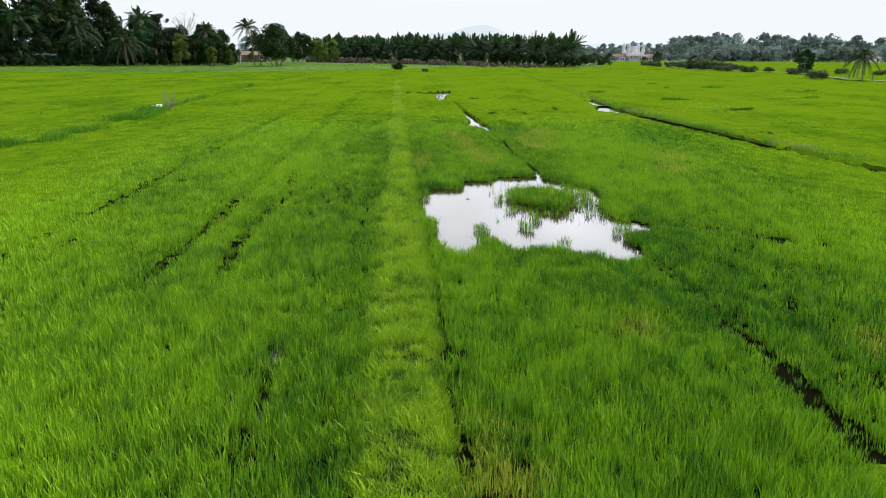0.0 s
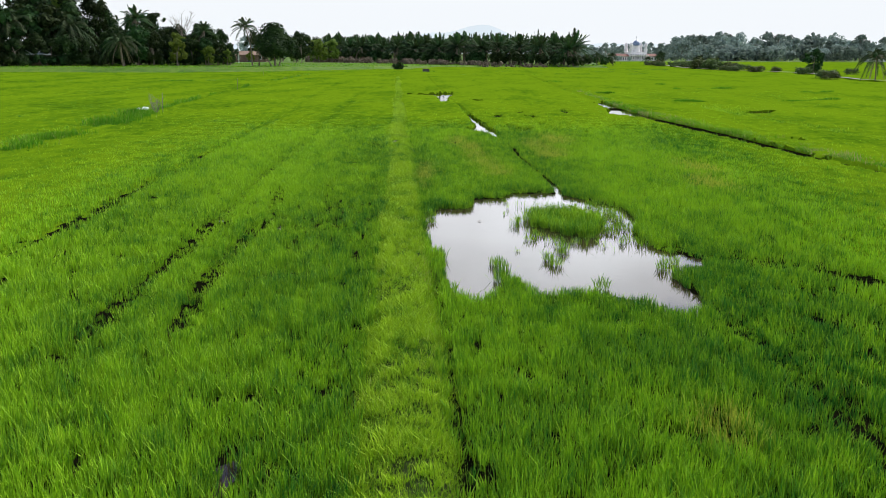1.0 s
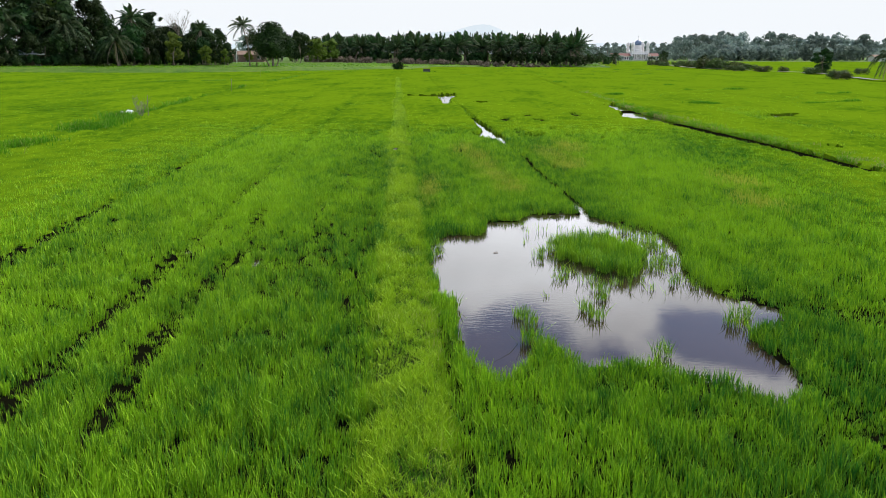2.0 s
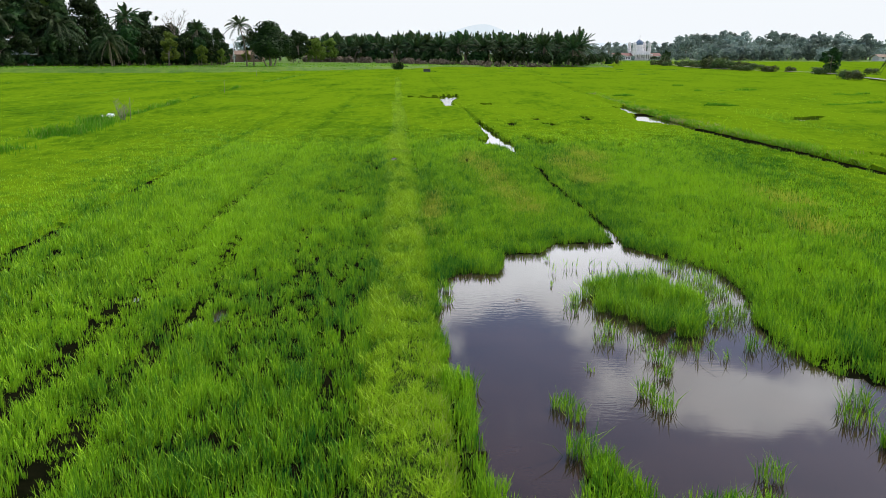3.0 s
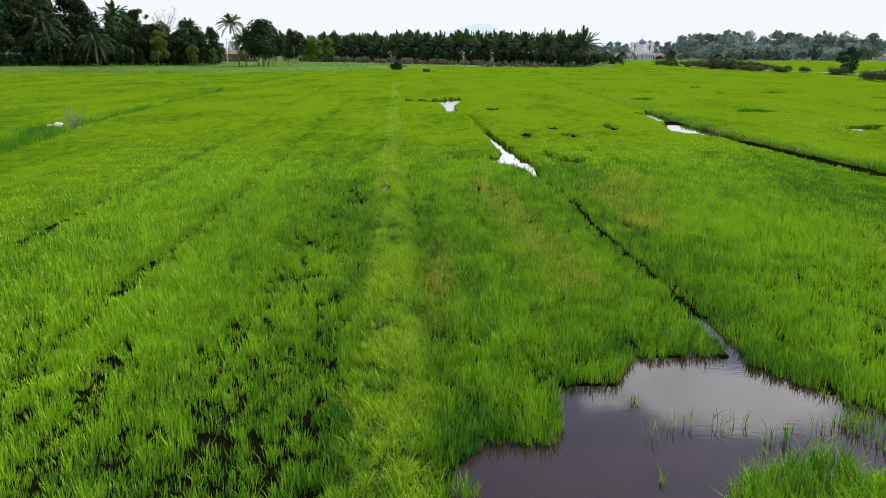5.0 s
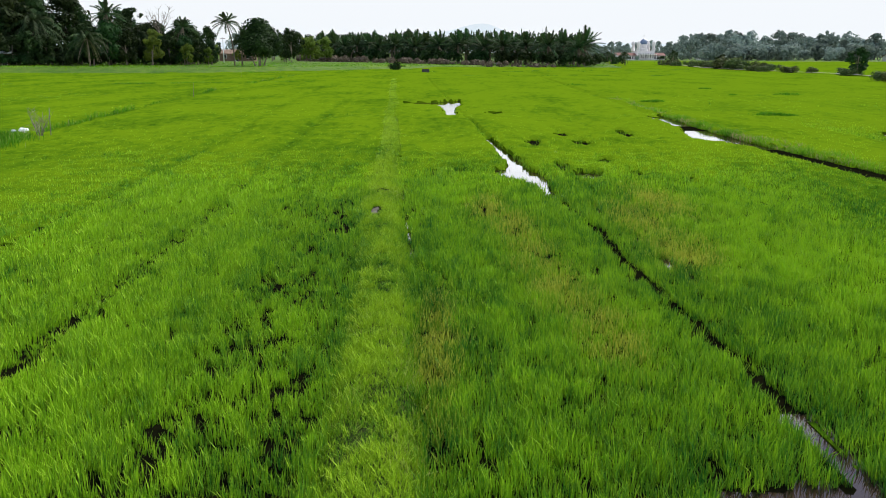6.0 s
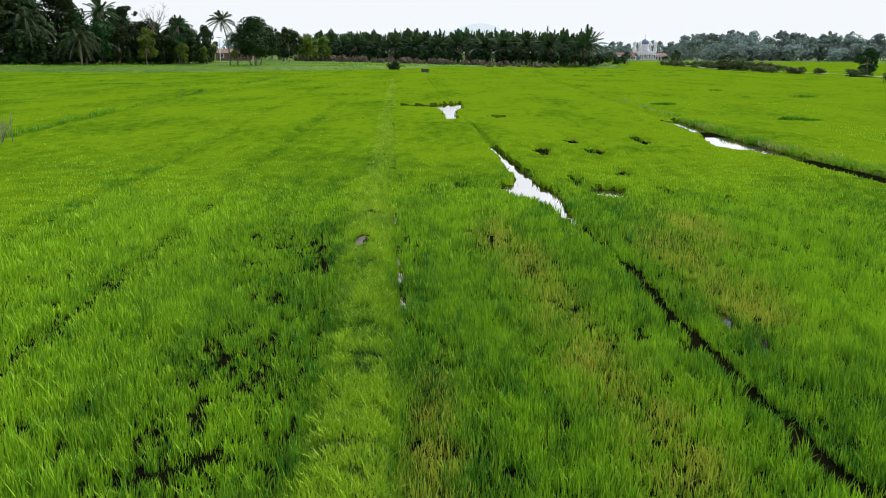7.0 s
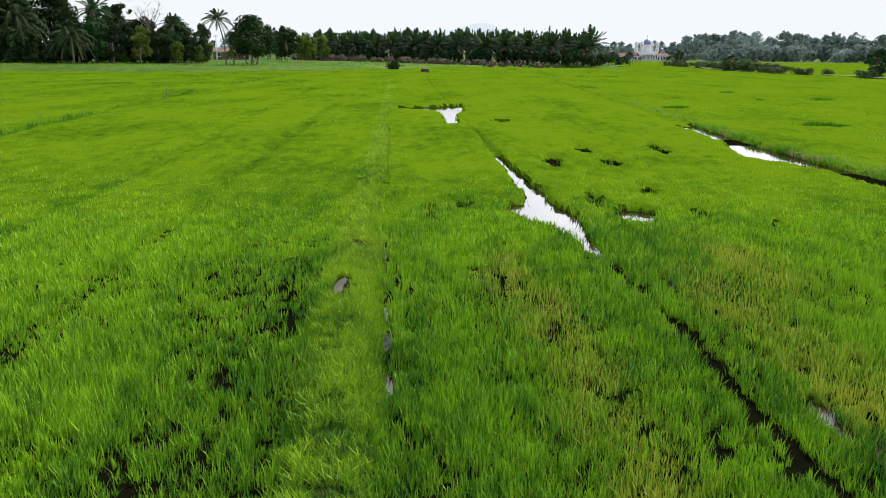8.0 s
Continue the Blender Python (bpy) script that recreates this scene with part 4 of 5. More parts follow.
def frond_mesh(name, fronds, mat, leaflets=18, length_leaf=0.85):
    """Feather leaves: each frond is (root, heading, rise, length, droop)."""
    V, F, S = [], [], []
    for root, az_, rise, length, droop in fronds:
        d = np.array([math.cos(az_), math.sin(az_), 0.0])
        side = np.array([-d[1], d[0], 0.0])
        t = np.linspace(0, 1, leaflets)
        p = np.array(root) + np.outer(t * length * (math.cos(rise) + 0.25 * (1 - t)), d) + np.outer(length * (t * math.sin(rise) - droop * t ** 2), [0, 0, 1])
        k = len(V)
        for q in p:                                           # the midrib
            V += [q - side * 0.05, q + side * 0.05]
        for i in range(leaflets - 1):
            F += [k + 2 * i, k + 2 * i + 1, k + 2 * i + 3, k + 2 * i + 2]; S.append(4)
        for i in range(1, leaflets):
            ll = length_leaf * math.sin(math.pi * (0.12 + 0.82 * t[i])) ** 0.6
            fwd = (p[i] - p[i - 1]) / max(np.linalg.norm(p[i] - p[i - 1]), 1e-6)
            for sgn in (-1, 1):
                k = len(V)
                tip = p[i] + side * sgn * ll * 0.75 + fwd * ll * 0.45 + np.array([0, 0, -ll * (0.25 + 0.5 * droop)])
                V += [p[i] - fwd * 0.10, p[i] + fwd * 0.14, tip]
                F += [k, k + 1, k + 2]; S.append(3)
    return mesh_of(name, np.array(V), F, S, mat)


def make_palm(rng, trunk_h, frond_n, length, mat, name, label, droop=0.55, dead=0, bend=0.0, thick=0.26):
    ob = new(name)
    tagged(ob, label, "palm tree")
    top = Vector((bend, bend * 0.4, trunk_h))
    pts = [Vector((0, 0, -0.3)).lerp(top, k / 6) - Vector((bend, bend * 0.4, 0)) * 0.35 * math.sin(math.pi * k / 6) for k in range(7)]
    bm = bmesh.new()
    tube(bm, pts, [thick * (1.15 - 0.35 * k / 6) for k in range(7)], 8)
    part("trunk", bm_mesh("trunk", bm, M_PALMBARK, True), ob)
    for k in range(frond_n):
        f = (k + 0.5) / frond_n
        rise = radians(86 - 100 * f + rng.normal(0, 6))
        a = k * 2.399 + rng.normal(0, 0.15)
        L_ = length * rng.uniform(0.85, 1.1)
        fr = [(top + Vector((0, 0, 0.2 * (1 - f))), a, rise, L_, droop * rng.uniform(0.7, 1.25))]
        part("frond", frond_mesh("frond", fr, mat, 19, 0.18 * length), ob)
    for k in range(dead):
        fr = [(top, rng.uniform(0, math.tau), radians(-45), length * 0.8, 0.5)]
        part("dead_frond", frond_mesh("dead frond", fr, M_BRUSH, 12, 0.12 * length), ob, "withered brown frond")
    return ob


def make_bush(rng, height, spread, n, leaf, mat, label, name="shrub"):
    ob = new(name)
    tagged(ob, label, "shrub")
    lobes = []
    for k in range(7):
        a, q = rng.uniform(0, math.tau), rng.uniform(0.1, 0.75) * spread
        z = height * rng.uniform(0.3, 0.75)
        r = min(spread, height) * rng.uniform(0.28, 0.42)
        lobes.append((math.cos(a) * q, math.sin(a) * q, z, r))
        if k < 4:
            bm = tube(bmesh.new(), [(math.cos(a) * 0.1, math.sin(a) * 0.1, -0.2), (math.cos(a) * q * 0.5, math.sin(a) * q * 0.5, z * 0.6), (math.cos(a) * q, math.sin(a) * q, z)], [0.06, 0.045, 0.02], 5)
            part("stem", bm_mesh("stem", bm, M_BARK, True), ob)
    part("foliage", crown_mesh("foliage", lobes, n, leaf, mat, rng), ob)
    return ob


def placed(ob, x, y, scale=1.0, turn=0.0, lift=0.0, wide=1.0):
    z = float(ground_z(np.array(x), np.array(y))) + lift
    return Matrix.LocRotScale((x, y, z), Euler((0, 0, turn)), (scale * wide, scale * wide, scale))


def plant(variants, spots, label="", group="", rng=None, wide=1.0):
    """Copies of the variants at (x, y, scale[, which]); the first use of a variant is itself moved."""
    for k, (x, y, s, *w) in enumerate(spots):
        src = variants[(w[0] if w else k) % len(variants)]
        m = placed(src, x, y, s, rng.uniform(0, math.tau), 0, wide * rng.uniform(0.88, 1.15))
        if not src.get("planted"):
            src["planted"] = 1
            src.matrix_basis = m
            ob = src
        else:
            base = src.scale.copy()
            src.scale = (1, 1, 1)
            ob = copy_thing(src, m)
            src.scale = base
        tagged(ob, label, group=group)


R = np.random.default_rng(77)
# the wood on the village land west of the paddies
dark_trees = [make_tree(R, 10, 4.2, 1.2, 1900, 0.37, M_LEAF, label="dark broadleaf tree at the edge of the wood") for _ in range(4)]
tall_trees = [make_tree(R, 19, 6.5, 4.0, 3900, 0.42, M_LEAF, label="tall dark broadleaf tree in the wood", lobe_n=44) for _ in range(3)]
light_trees = [make_tree(R, 8, 3.4, 1.2, 1700, 0.34, M_LEAF_Y, label="yellow-green broadleaf tree in the wood") for _ in range(2)]
front = lambda s: (-108 + 46 * s, 184 + 36 * s)
spots, spots_y = [], []
for k in range(15):                              # the low dark front
    fx, fy = front((k + 0.5) / 15 + R.normal(0, 0.01))
    spots.append((fx, fy + R.uniform(1, 5), R.uniform(0.55, 0.78)))
for k in range(13):                              # second row
    s = (k + 0.4) / 13
    fx, fy = front(s)
    spots.append((fx - 2, fy + R.uniform(8, 14), R.uniform(0.85, 1.05) if s > 0.38 else R.uniform(1.3, 1.6)))
tall_spots = []
for k in range(12):                              # the tall back
    s = (k + 0.5) / 12
    fx, fy = front(s)
    if s < 0.38:
        tall_spots.append((fx - 5, fy + R.uniform(16, 30), R.uniform(0.95, 1.15)))
    else:
        tall_spots.append((fx - 6, fy + R.uniform(18, 30), R.uniform(0.66, 0.80) if s < 0.75 else R.uniform(0.5, 0.62)))
plant(tall_trees, tall_spots, "tall dark green tree in a dense wood", "wood beside the paddies", R)
plant(dark_trees, spots, "dark green broadleaf tree in a dense wood", "wood beside the paddies", R)
for s, d, q in ((0.06, 2, 1.0), (0.80, 5, 1.0), (0.88, 2, 0.85), (0.97, 3, 0.75), (0.93, 1, 0.6), (0.12, 30, 2.0)):
    fx, fy = front(s)
    spots_y.append((fx, fy + d, q))
plant(light_trees, spots_y, "yellow-green tree lit by the sun among darker ones", "wood beside the paddies", R)
cocos = [make_palm(R, 6.4, 30, 5.4, M_COCO, "coconut_palm", "coconut palm with long drooping fronds", 0.85, 5, 0.5, 0.17) for _ in range(2)]
plant(cocos, [(-74.5, 190, 0.88, 0), (-93, 204, 1.4, 1), (-104, 198, 1.5, 0)],
      "coconut palm with drooping grey-green fronds", "coconut palms", R)
oil = [make_palm(R, 4.6, 34, 5.4, M_PALM, "oil_palm", "oil palm with a dense dark feathery crown", 0.36, 3, 0.0, 0.34) for _ in range(3)]
R2 = np.random.default_rng(78)
tall_oil = [make_palm(R2, 11.6, 26, 4.9, M_PALM, "oil_palm", "tall oil palm with an open feathery crown", 0.42, 4, 0.0, 0.30) for _ in range(2)]
plant(tall_oil, [(-78.2, 209, 0.96, 0), (-64.6, 219, 0.74, 1), (-112, 226, 1.25, 1)], "tall oil palm rising over the wood", "oil palms in the wood", R2)
plant(dark_trees, [(-62.5, 212, 0.72, 2), (-60.0, 214, 0.62, 0), (-65.5, 211, 0.7, 1), (-57.6, 217, 0.55, 3), (-76.2, 203, 0.98, 1), (-79.5, 203, 0.9, 0), (-73.5, 206, 0.85, 2)], "dark broadleaf tree at the end of the wood", "wood beside the paddies", R2)
plant(light_trees, [(-60.8, 209, 0.62, 0), (-67.5, 206, 0.8, 1), (-57.5, 214, 0.5, 1)], "yellow-green tree at the end of the wood", "wood beside the paddies", R2)
# oil palm plantation beyond the paddies
grove = []
for row in range(6):
    for k in range(14):
        s = (k + 0.5 * (row % 2)) / 13.5
        grove.append((-54 + 92 * s + R.normal(0, 0.7), 330 - 78 * s + row * 8.0 + R.normal(0, 0.7), R.uniform(1.0, 1.26)))
plant(oil, grove, "mature oil palm in a dense plantation", "oil palm plantation", R)
under = [make_bush(R, 3.2, 2.6, 400, 0.40, M_LEAF, "dark undergrowth shrub at the foot of the palms") for _ in range(3)]
plant(under, [(-50 + 88 * (k + 0.5) / 22 + R.normal(0, 0.6), 326 - 78 * (k + 0.5) / 22, R.uniform(1.0, 1.5)) for k in range(22)], "dark undergrowth shrub below oil palms", "plantation undergrowth", R)
plant(under, [(-109 + 48 * (k % 22 + 0.5) / 22 + R.normal(0, 0.6), 183.0 + 37 * (k % 22 + 0.5) / 22 + 5 * (k // 22), R.uniform(0.6, 1.0) + 0.25 * (k // 22)) for k in range(66)], "low dark shrub along the wood's edge", "wood edge shrubs", R)
# the lone round tree and its palm on the far bank
lone = make_tree(R, 9.2, 4.3, 2.3, 9000, 0.26, M_LEAF, 4, "lone round-crowned mango tree with several stems", "mango_tree", 40, True)
lone.matrix_basis = placed(lone, -43.0, 203.0, 1.06, 0, 0, 1.1)
leaning = make_palm(R, 9.2, 26, 3.7, M_COCO, "coconut_palm", "slender leaning coconut palm beside the mango tree", 0.52, 2, -1.2, 0.15)
leaning.matrix_basis = placed(leaning, -48.4, 202.5)
leaning2 = make_palm(R, 5.6, 18, 3.0, M_COCO, "coconut_palm", "short coconut palm beside the mango tree", 0.8, 3, 0.5, 0.14)
leaning2.matrix_basis = placed(leaning2, -47.0, 203.5)
# light trees round the houses
plant(light_trees, [(-82 + 3.4 * k + R.normal(0, 1), (276 if k % 3 else 304) + R.uniform(-4, 6), R.uniform(0.35, 0.6) * (1 if k % 3 else 1.7)) for k in range(12)], "light green garden tree by a farmhouse", "garden trees", R)
plant(dark_trees, [(-57, 305, 1.05), (-51, 312, 0.9), (-62, 330, 1.0), (-92, 330, 1.2), (-102, 335, 1.3), (-82, 345, 1.25), (-72, 350, 1.3), (-110, 300, 1.3)], "dark broadleaf tree behind the farmhouses", "garden trees", R)
plant(dark_trees, [(-47.9, 263, 0.98, 1), (-50.5, 268, 0.7, 3)], "dark broadleaf tree beside the plantation", "garden trees", R2)
plant(light_trees, [(-44.6, 276, 1.0, 0), (-41.5, 284, 0.95, 1), (-54.5, 285, 0.8, 1)], "light green tree beside the plantation", "garden trees", R2)
# shrubs and small palms east of the plantation
plant(under, [(40, 286, 1.3), (44, 290, 1.1), (47, 295, 1.0), (51, 301, 1.0), (55, 310, 0.9), (58, 318, 0.9)], "green shrub at the end of the plantation", "field edge shrubs", R)
plant(cocos, [(48.5, 288, 0.5, 0), (53.5, 285, 0.55, 1), (65.5, 285, 0.42, 0), (72.5, 300, 0.5, 1)], "young coconut palm at the edge of the paddies", "young palms", R)
shrubs = [make_bush(R, 3.0, 2.8, 750, 0.22, M_SHRUB, "brown-green shrub on the channel bank") for _ in range(4)]
hedge = [(69.0, 152, 0.8), (66.5, 146, 0.75), (64.3, 140, 0.7), (79.5, 181, 1.0), (75.0, 176, 0.8), (83.0, 172, 0.7), (81, 189, 0.6), (77.5, 196, 0.65), (75.6, 203, 0.7), (75.0, 210, 0.85), (73.8, 215, 1.0),
         (71.5, 222, 1.25), (70.8, 232, 1.55), (72.5, 226, 1.3), (72.0, 240, 1.1), (73.5, 246, 1.0), (75, 255, 0.9), (76.5, 264, 0.9), (78, 276, 0.85), (79, 288, 0.8), (80.5, 300, 0.8), (74.8, 219, 0.8), (88, 166, 0.6), (91, 160, 0.7)]
hedge = [(x - 3.5, y, s * 0.72) for x, y, s in hedge] + [(69 + R.normal(0, 1.5), 195 + 5.5 * k, R.uniform(0.35, 0.7)) for k in range(20)]
plant(shrubs, hedge, "brown-green shrub along the irrigation channel", "channel hedge", R, 1.35)
plant(dark_trees, [(75.3, 179.5, 0.56, 0), (82.5, 336, 0.55, 1), (68.0, 236, 0.42, 2)], "small dark tree standing on the channel bank", "channel hedge", R)
plant(cocos, [(66.0, 135.5, 0.62, 1)], "young coconut palm with fanned fronds by the channel", "young palms", R)
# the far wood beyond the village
far_trees = [make_tree(R, 15, 6.2, 1.5, 620, 0.74, M_LEAF_HAZED, label="tall distant tree in the village wood", lobe_n=34) for _ in range(5)]
wood = []
for k in range(120):
    s = (k + R.uniform(0, 1)) / 120
    d = R.uniform(470, 580)
    wood.append((d * (0.115 + 0.47 * s), d, R.uniform(0.5, 0.75) if s < 0.3 else R.uniform(0.55, 1.1)))
wood += [(157, 500, 1.15), (163, 505, 1.1), (187, 505, 1.12), (193, 500, 1.05), (225, 500, 1.1), (262, 500, 1.15)]
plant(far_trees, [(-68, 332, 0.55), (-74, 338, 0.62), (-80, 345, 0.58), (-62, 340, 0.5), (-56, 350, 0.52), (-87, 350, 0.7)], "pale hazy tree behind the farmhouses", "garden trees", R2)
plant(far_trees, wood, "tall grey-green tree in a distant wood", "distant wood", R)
far_low = [make_bush(R, 7.0, 6.5, 520, 0.7, M_LEAF_HAZED, "distant leafy thicket") for _ in range(3)]
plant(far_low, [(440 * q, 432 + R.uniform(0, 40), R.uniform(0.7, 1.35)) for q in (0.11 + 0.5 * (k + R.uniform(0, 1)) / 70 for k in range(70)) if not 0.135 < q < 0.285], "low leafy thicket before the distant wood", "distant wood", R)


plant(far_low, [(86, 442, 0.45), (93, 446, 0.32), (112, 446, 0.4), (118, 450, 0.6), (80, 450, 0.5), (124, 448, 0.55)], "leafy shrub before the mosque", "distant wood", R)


# ---- leafless tree rising behind the wood's edge ----
def make_bare_tree(x, y):
    ob = new("bare_tree")
    tagged(ob, "leafless pale grey tree rising over the wood", "tree")
    rng = np.random.default_rng(97)
    bm = bmesh.new()
    tube(bm, [(0, 0, -0.3), (0.2, 0.1, 4.0), (0.1, 0.2, 8.0)], [0.22, 0.17, 0.10], 8)
    part("trunk", bm_mesh("trunk", bm, M_BARK, True), ob)
    for k in range(9):
        bm = bmesh.new()
        a = k * 2.4
        p0 = Vector((0.15, 0.15, 6.0 + 0.25 * k))
        p1 = p0 + Vector((math.cos(a) * 1.6, math.sin(a) * 1.6, rng.uniform(1.4, 2.6)))
        p2 = p1 + Vector((math.cos(a) * 1.1, math.sin(a) * 1.1, rng.uniform(1.2, 2.6)))
        tube(bm, [p0, p1, p2], [0.075, 0.05, 0.02], 5)
        for j in range(10):
            q = p0.lerp(p1, rng.uniform(0.4, 1)) if j < 4 else p1.lerp(p2, rng.uniform(0, 1))
            e = q + Vector((rng.normal(0, 0.6), rng.normal(0, 0.6), rng.uniform(0.4, 1.3)))
            tube(bm, [q, e], [0.03, 0.012], 4)
        part("limb", bm_mesh("limb", bm, M_BARK, True), ob)
    ob.matrix_basis = placed(ob, x, y, 1.08)


make_bare_tree(-70.5, 219)


# ---- rough meadow on the village land ----
def make_meadow():
    rng = np.random.default_rng(93)
    n = 26000
    x = rng.uniform(-150, 46, n)
    y = land_edge(x) + rng.uniform(0, 1, n) ** 1.4 * 75
    H = 0.24 * rng.uniform(0.4, 1.2, n) * (0.4 + 1.2 * vnoise(x, y, 6, 94))
    return leaf_mesh("meadow", x, y, ground_z(x, y) - 0.05, H, 0.14 * rng.uniform(0.7, 1.3, n), H * np.abs(rng.normal(0, 0.5, n)),
                     0.08 * vnoise(x, y, 9, 95), 0.05 + 0.45 * vnoise(x, y * 0.4, 7, 96), M_WEED, rng)


tagged(new("meadow_grass", make_meadow()), "rough grass between the paddies and the wood", "grass", kind="stuff")


# ---- dead brush before the plantation ----
def make_brush():
    rng = np.random.default_rng(91)
    lobes = []
    for k in range(150):
        s = rng.uniform(0, 1)
        x, y = -52 + 78 * s, 300 - 52 * s + rng.uniform(-7, 3)
        r = rng.uniform(0.5, 1.25) * (1.2 - 0.5 * s)
        lobes.append((x, y, float(ground_z(np.array(x), np.array(y))) + r * 0.5, r))
    return crown_mesh("brush", lobes, 9000, 0.34, M_BRUSH, rng)


tagged(new("dead_brush", make_brush()), "heaps of dry brown brush before the oil palms", "brush", kind="stuff")

# banana-like clump and a box on the far end of the bund
clump = new("banana_clump")
tagged(clump, "dark clump of broad-leaved plants at the end of the bund", "plant")
part("leaves", frond_mesh("leaves", [((R.normal(0, 0.5), R.normal(0, 0.5), 0.4), k * 2.4, radians(R.uniform(40, 80)), R.uniform(2.2, 3.4), 0.5) for k in range(26)], M_LEAF, 14, 0.55), clump)
part("undergrowth", crown_mesh("undergrowth", [(R.normal(0, 0.9), R.normal(0, 0.6), 0.7, 0.8) for _ in range(6)], 500, 0.25, M_LEAF, R), clump)
clump.location = (-14.2, 212, 0)
clump.scale = (0.78, 0.78, 1.0)
crate = new("pump_box")
tagged(crate, "small dark metal box standing in the rice", "box")
part("body", bm_mesh("body", boxes((-0.9, -0.5, 0.1, 0.9, 0.5, 1.0), bevel=0.04), M_DARKBOX), crate)
part("lid", bm_mesh("lid", boxes((-0.98, -0.58, 1.004, 0.98, 0.58, 1.09), bevel=0.02), M_DARKBOX), crate)
part("foot", bm_mesh("foot", boxes((-0.85, -0.45, -0.12, -0.65, 0.45, 0.098)), M_DARKBOX), crate)
part("foot", bm_mesh("foot", boxes((0.65, -0.45, -0.12, 0.85, 0.45, 0.098)), M_DARKBOX), crate)
crate.location = (-6.3, 189, 0.05)
crate.scale = (0.8, 0.8, 0.75)


# ---- dead shrub, bag and stakes on the western bank ----
def make_dead_shrub(x, y):
    ob = new("dead_shrub")
    tagged(ob, "leafless grey shrub standing on the paddy bank", "shrub")
    rng = np.random.default_rng(95)
    for k in range(7):
        bm = bmesh.new()
        a, sp = k * 2.4 + 0.4, rng.uniform(0.2, 0.75)
        p0 = Vector((0.06 * math.cos(a), 0.06 * math.sin(a), -0.1))
        p1 = p0 + Vector((math.cos(a) * sp * 0.5, math.sin(a) * sp * 0.5, rng.uniform(0.45, 0.8)))
        p2 = p1 + Vector((math.cos(a) * sp * 0.9, math.sin(a) * sp * 0.6, rng.uniform(0.5, 1.3)))
        tube(bm, [p0, p1, p2], [0.034, 0.022, 0.008], 6)
        for j in range(9):
            q = p1.lerp(p2, rng.uniform(0, 0.95)) if j < 6 else p0.lerp(p1, rng.uniform(0.5, 1))
            e = q + Vector((rng.normal(0, 0.3), rng.normal(0, 0.25), rng.uniform(0.1, 0.5)))
            tube(bm, [q, q.lerp(e, 0.5) + Vector((0, 0, -0.04)), e], [0.011, 0.008, 0.004], 4)
            f = q.lerp(e, 0.6) + Vector((rng.normal(0, 0.15), rng.normal(0, 0.1), rng.uniform(0.05, 0.25)))
            tube(bm, [q.lerp(e, 0.6), f], [0.006, 0.003], 4)
        part("branch", bm_mesh("branch", bm, M_WOOD, True), ob)
    ob.location = (x, y, 0.05)
    ob.scale = (0.8, 0.8, 0.78)


make_dead_shrub(-21.0, 63.6)


def make_bag(name, label, x, y, z, size, seed):
    bm = bmesh.new()
    bmesh.ops.create_icosphere(bm, subdivisions=3, radius=1)
    for v in bm.verts:
        n = noise.noise(v.co * 1.7 + Vector((seed, 0, 0)))
        v.co = Vector((v.co.x * size * (1.3 + 0.3 * n), v.co.y * size * (0.8 + 0.3 * n), v.co.z * size * (0.62 + 0.35 * n)))
    ob = new(name, bm_mesh(name, bm, M_PLASTIC, True))
    ob.location = (x, y, z)
    tagged(ob, label, "bag")


make_bag("plastic_bag", "crumpled white plastic bag lying on the bank", -21.55, 63.2, 0.46, 0.19, 2.0)
make_bag("plastic_bag", "small white plastic bag lying on the bank", -22.0, 63.1, 0.43, 0.10, 5.0)
for x, y, h in ((-24.1, 97.3, 1.5), (-34.5, 154.0, 1.3), (-20.6, 63.9, 1.5)):
    bm = bmesh.new()
    tube(bm, [(0, 0, -0.3), (0.02, 0, h * 0.5), (0.05, 0.02, h)], [0.022, 0.02, 0.016], 8)
    st = new("bamboo_stake", bm_mesh("stake", bm, M_WOOD, True))
    st.location = (x, y, 0)
    tagged(st, "thin pale bamboo stake standing in the paddy", "stake", "stakes in the paddies")


# ---- buildings ----
def gable(w, d, z0, rise, over, thick=0.12):
    """A gable roof: ridge along x, eaves over the walls."""
    bm = bmesh.new()
    W, D = w / 2 + over, d / 2 + over
    pts = []
    for x in (-W, W):
        pts.append([bm.verts.new(p) for p in ((x, -D, z0), (x, 0, z0 + rise), (x, D, z0), (x, D, z0 - thick), (x, 0, z0 + rise - thick), (x, -D, z0 - thick))])
    a, b = pts
    for i in range(6):
        bm.faces.new((a[i], a[(i + 1) % 6], b[(i + 1) % 6], b[i]))
    bm.faces.new(a[::-1]); bm.faces.new(b)
    return bm


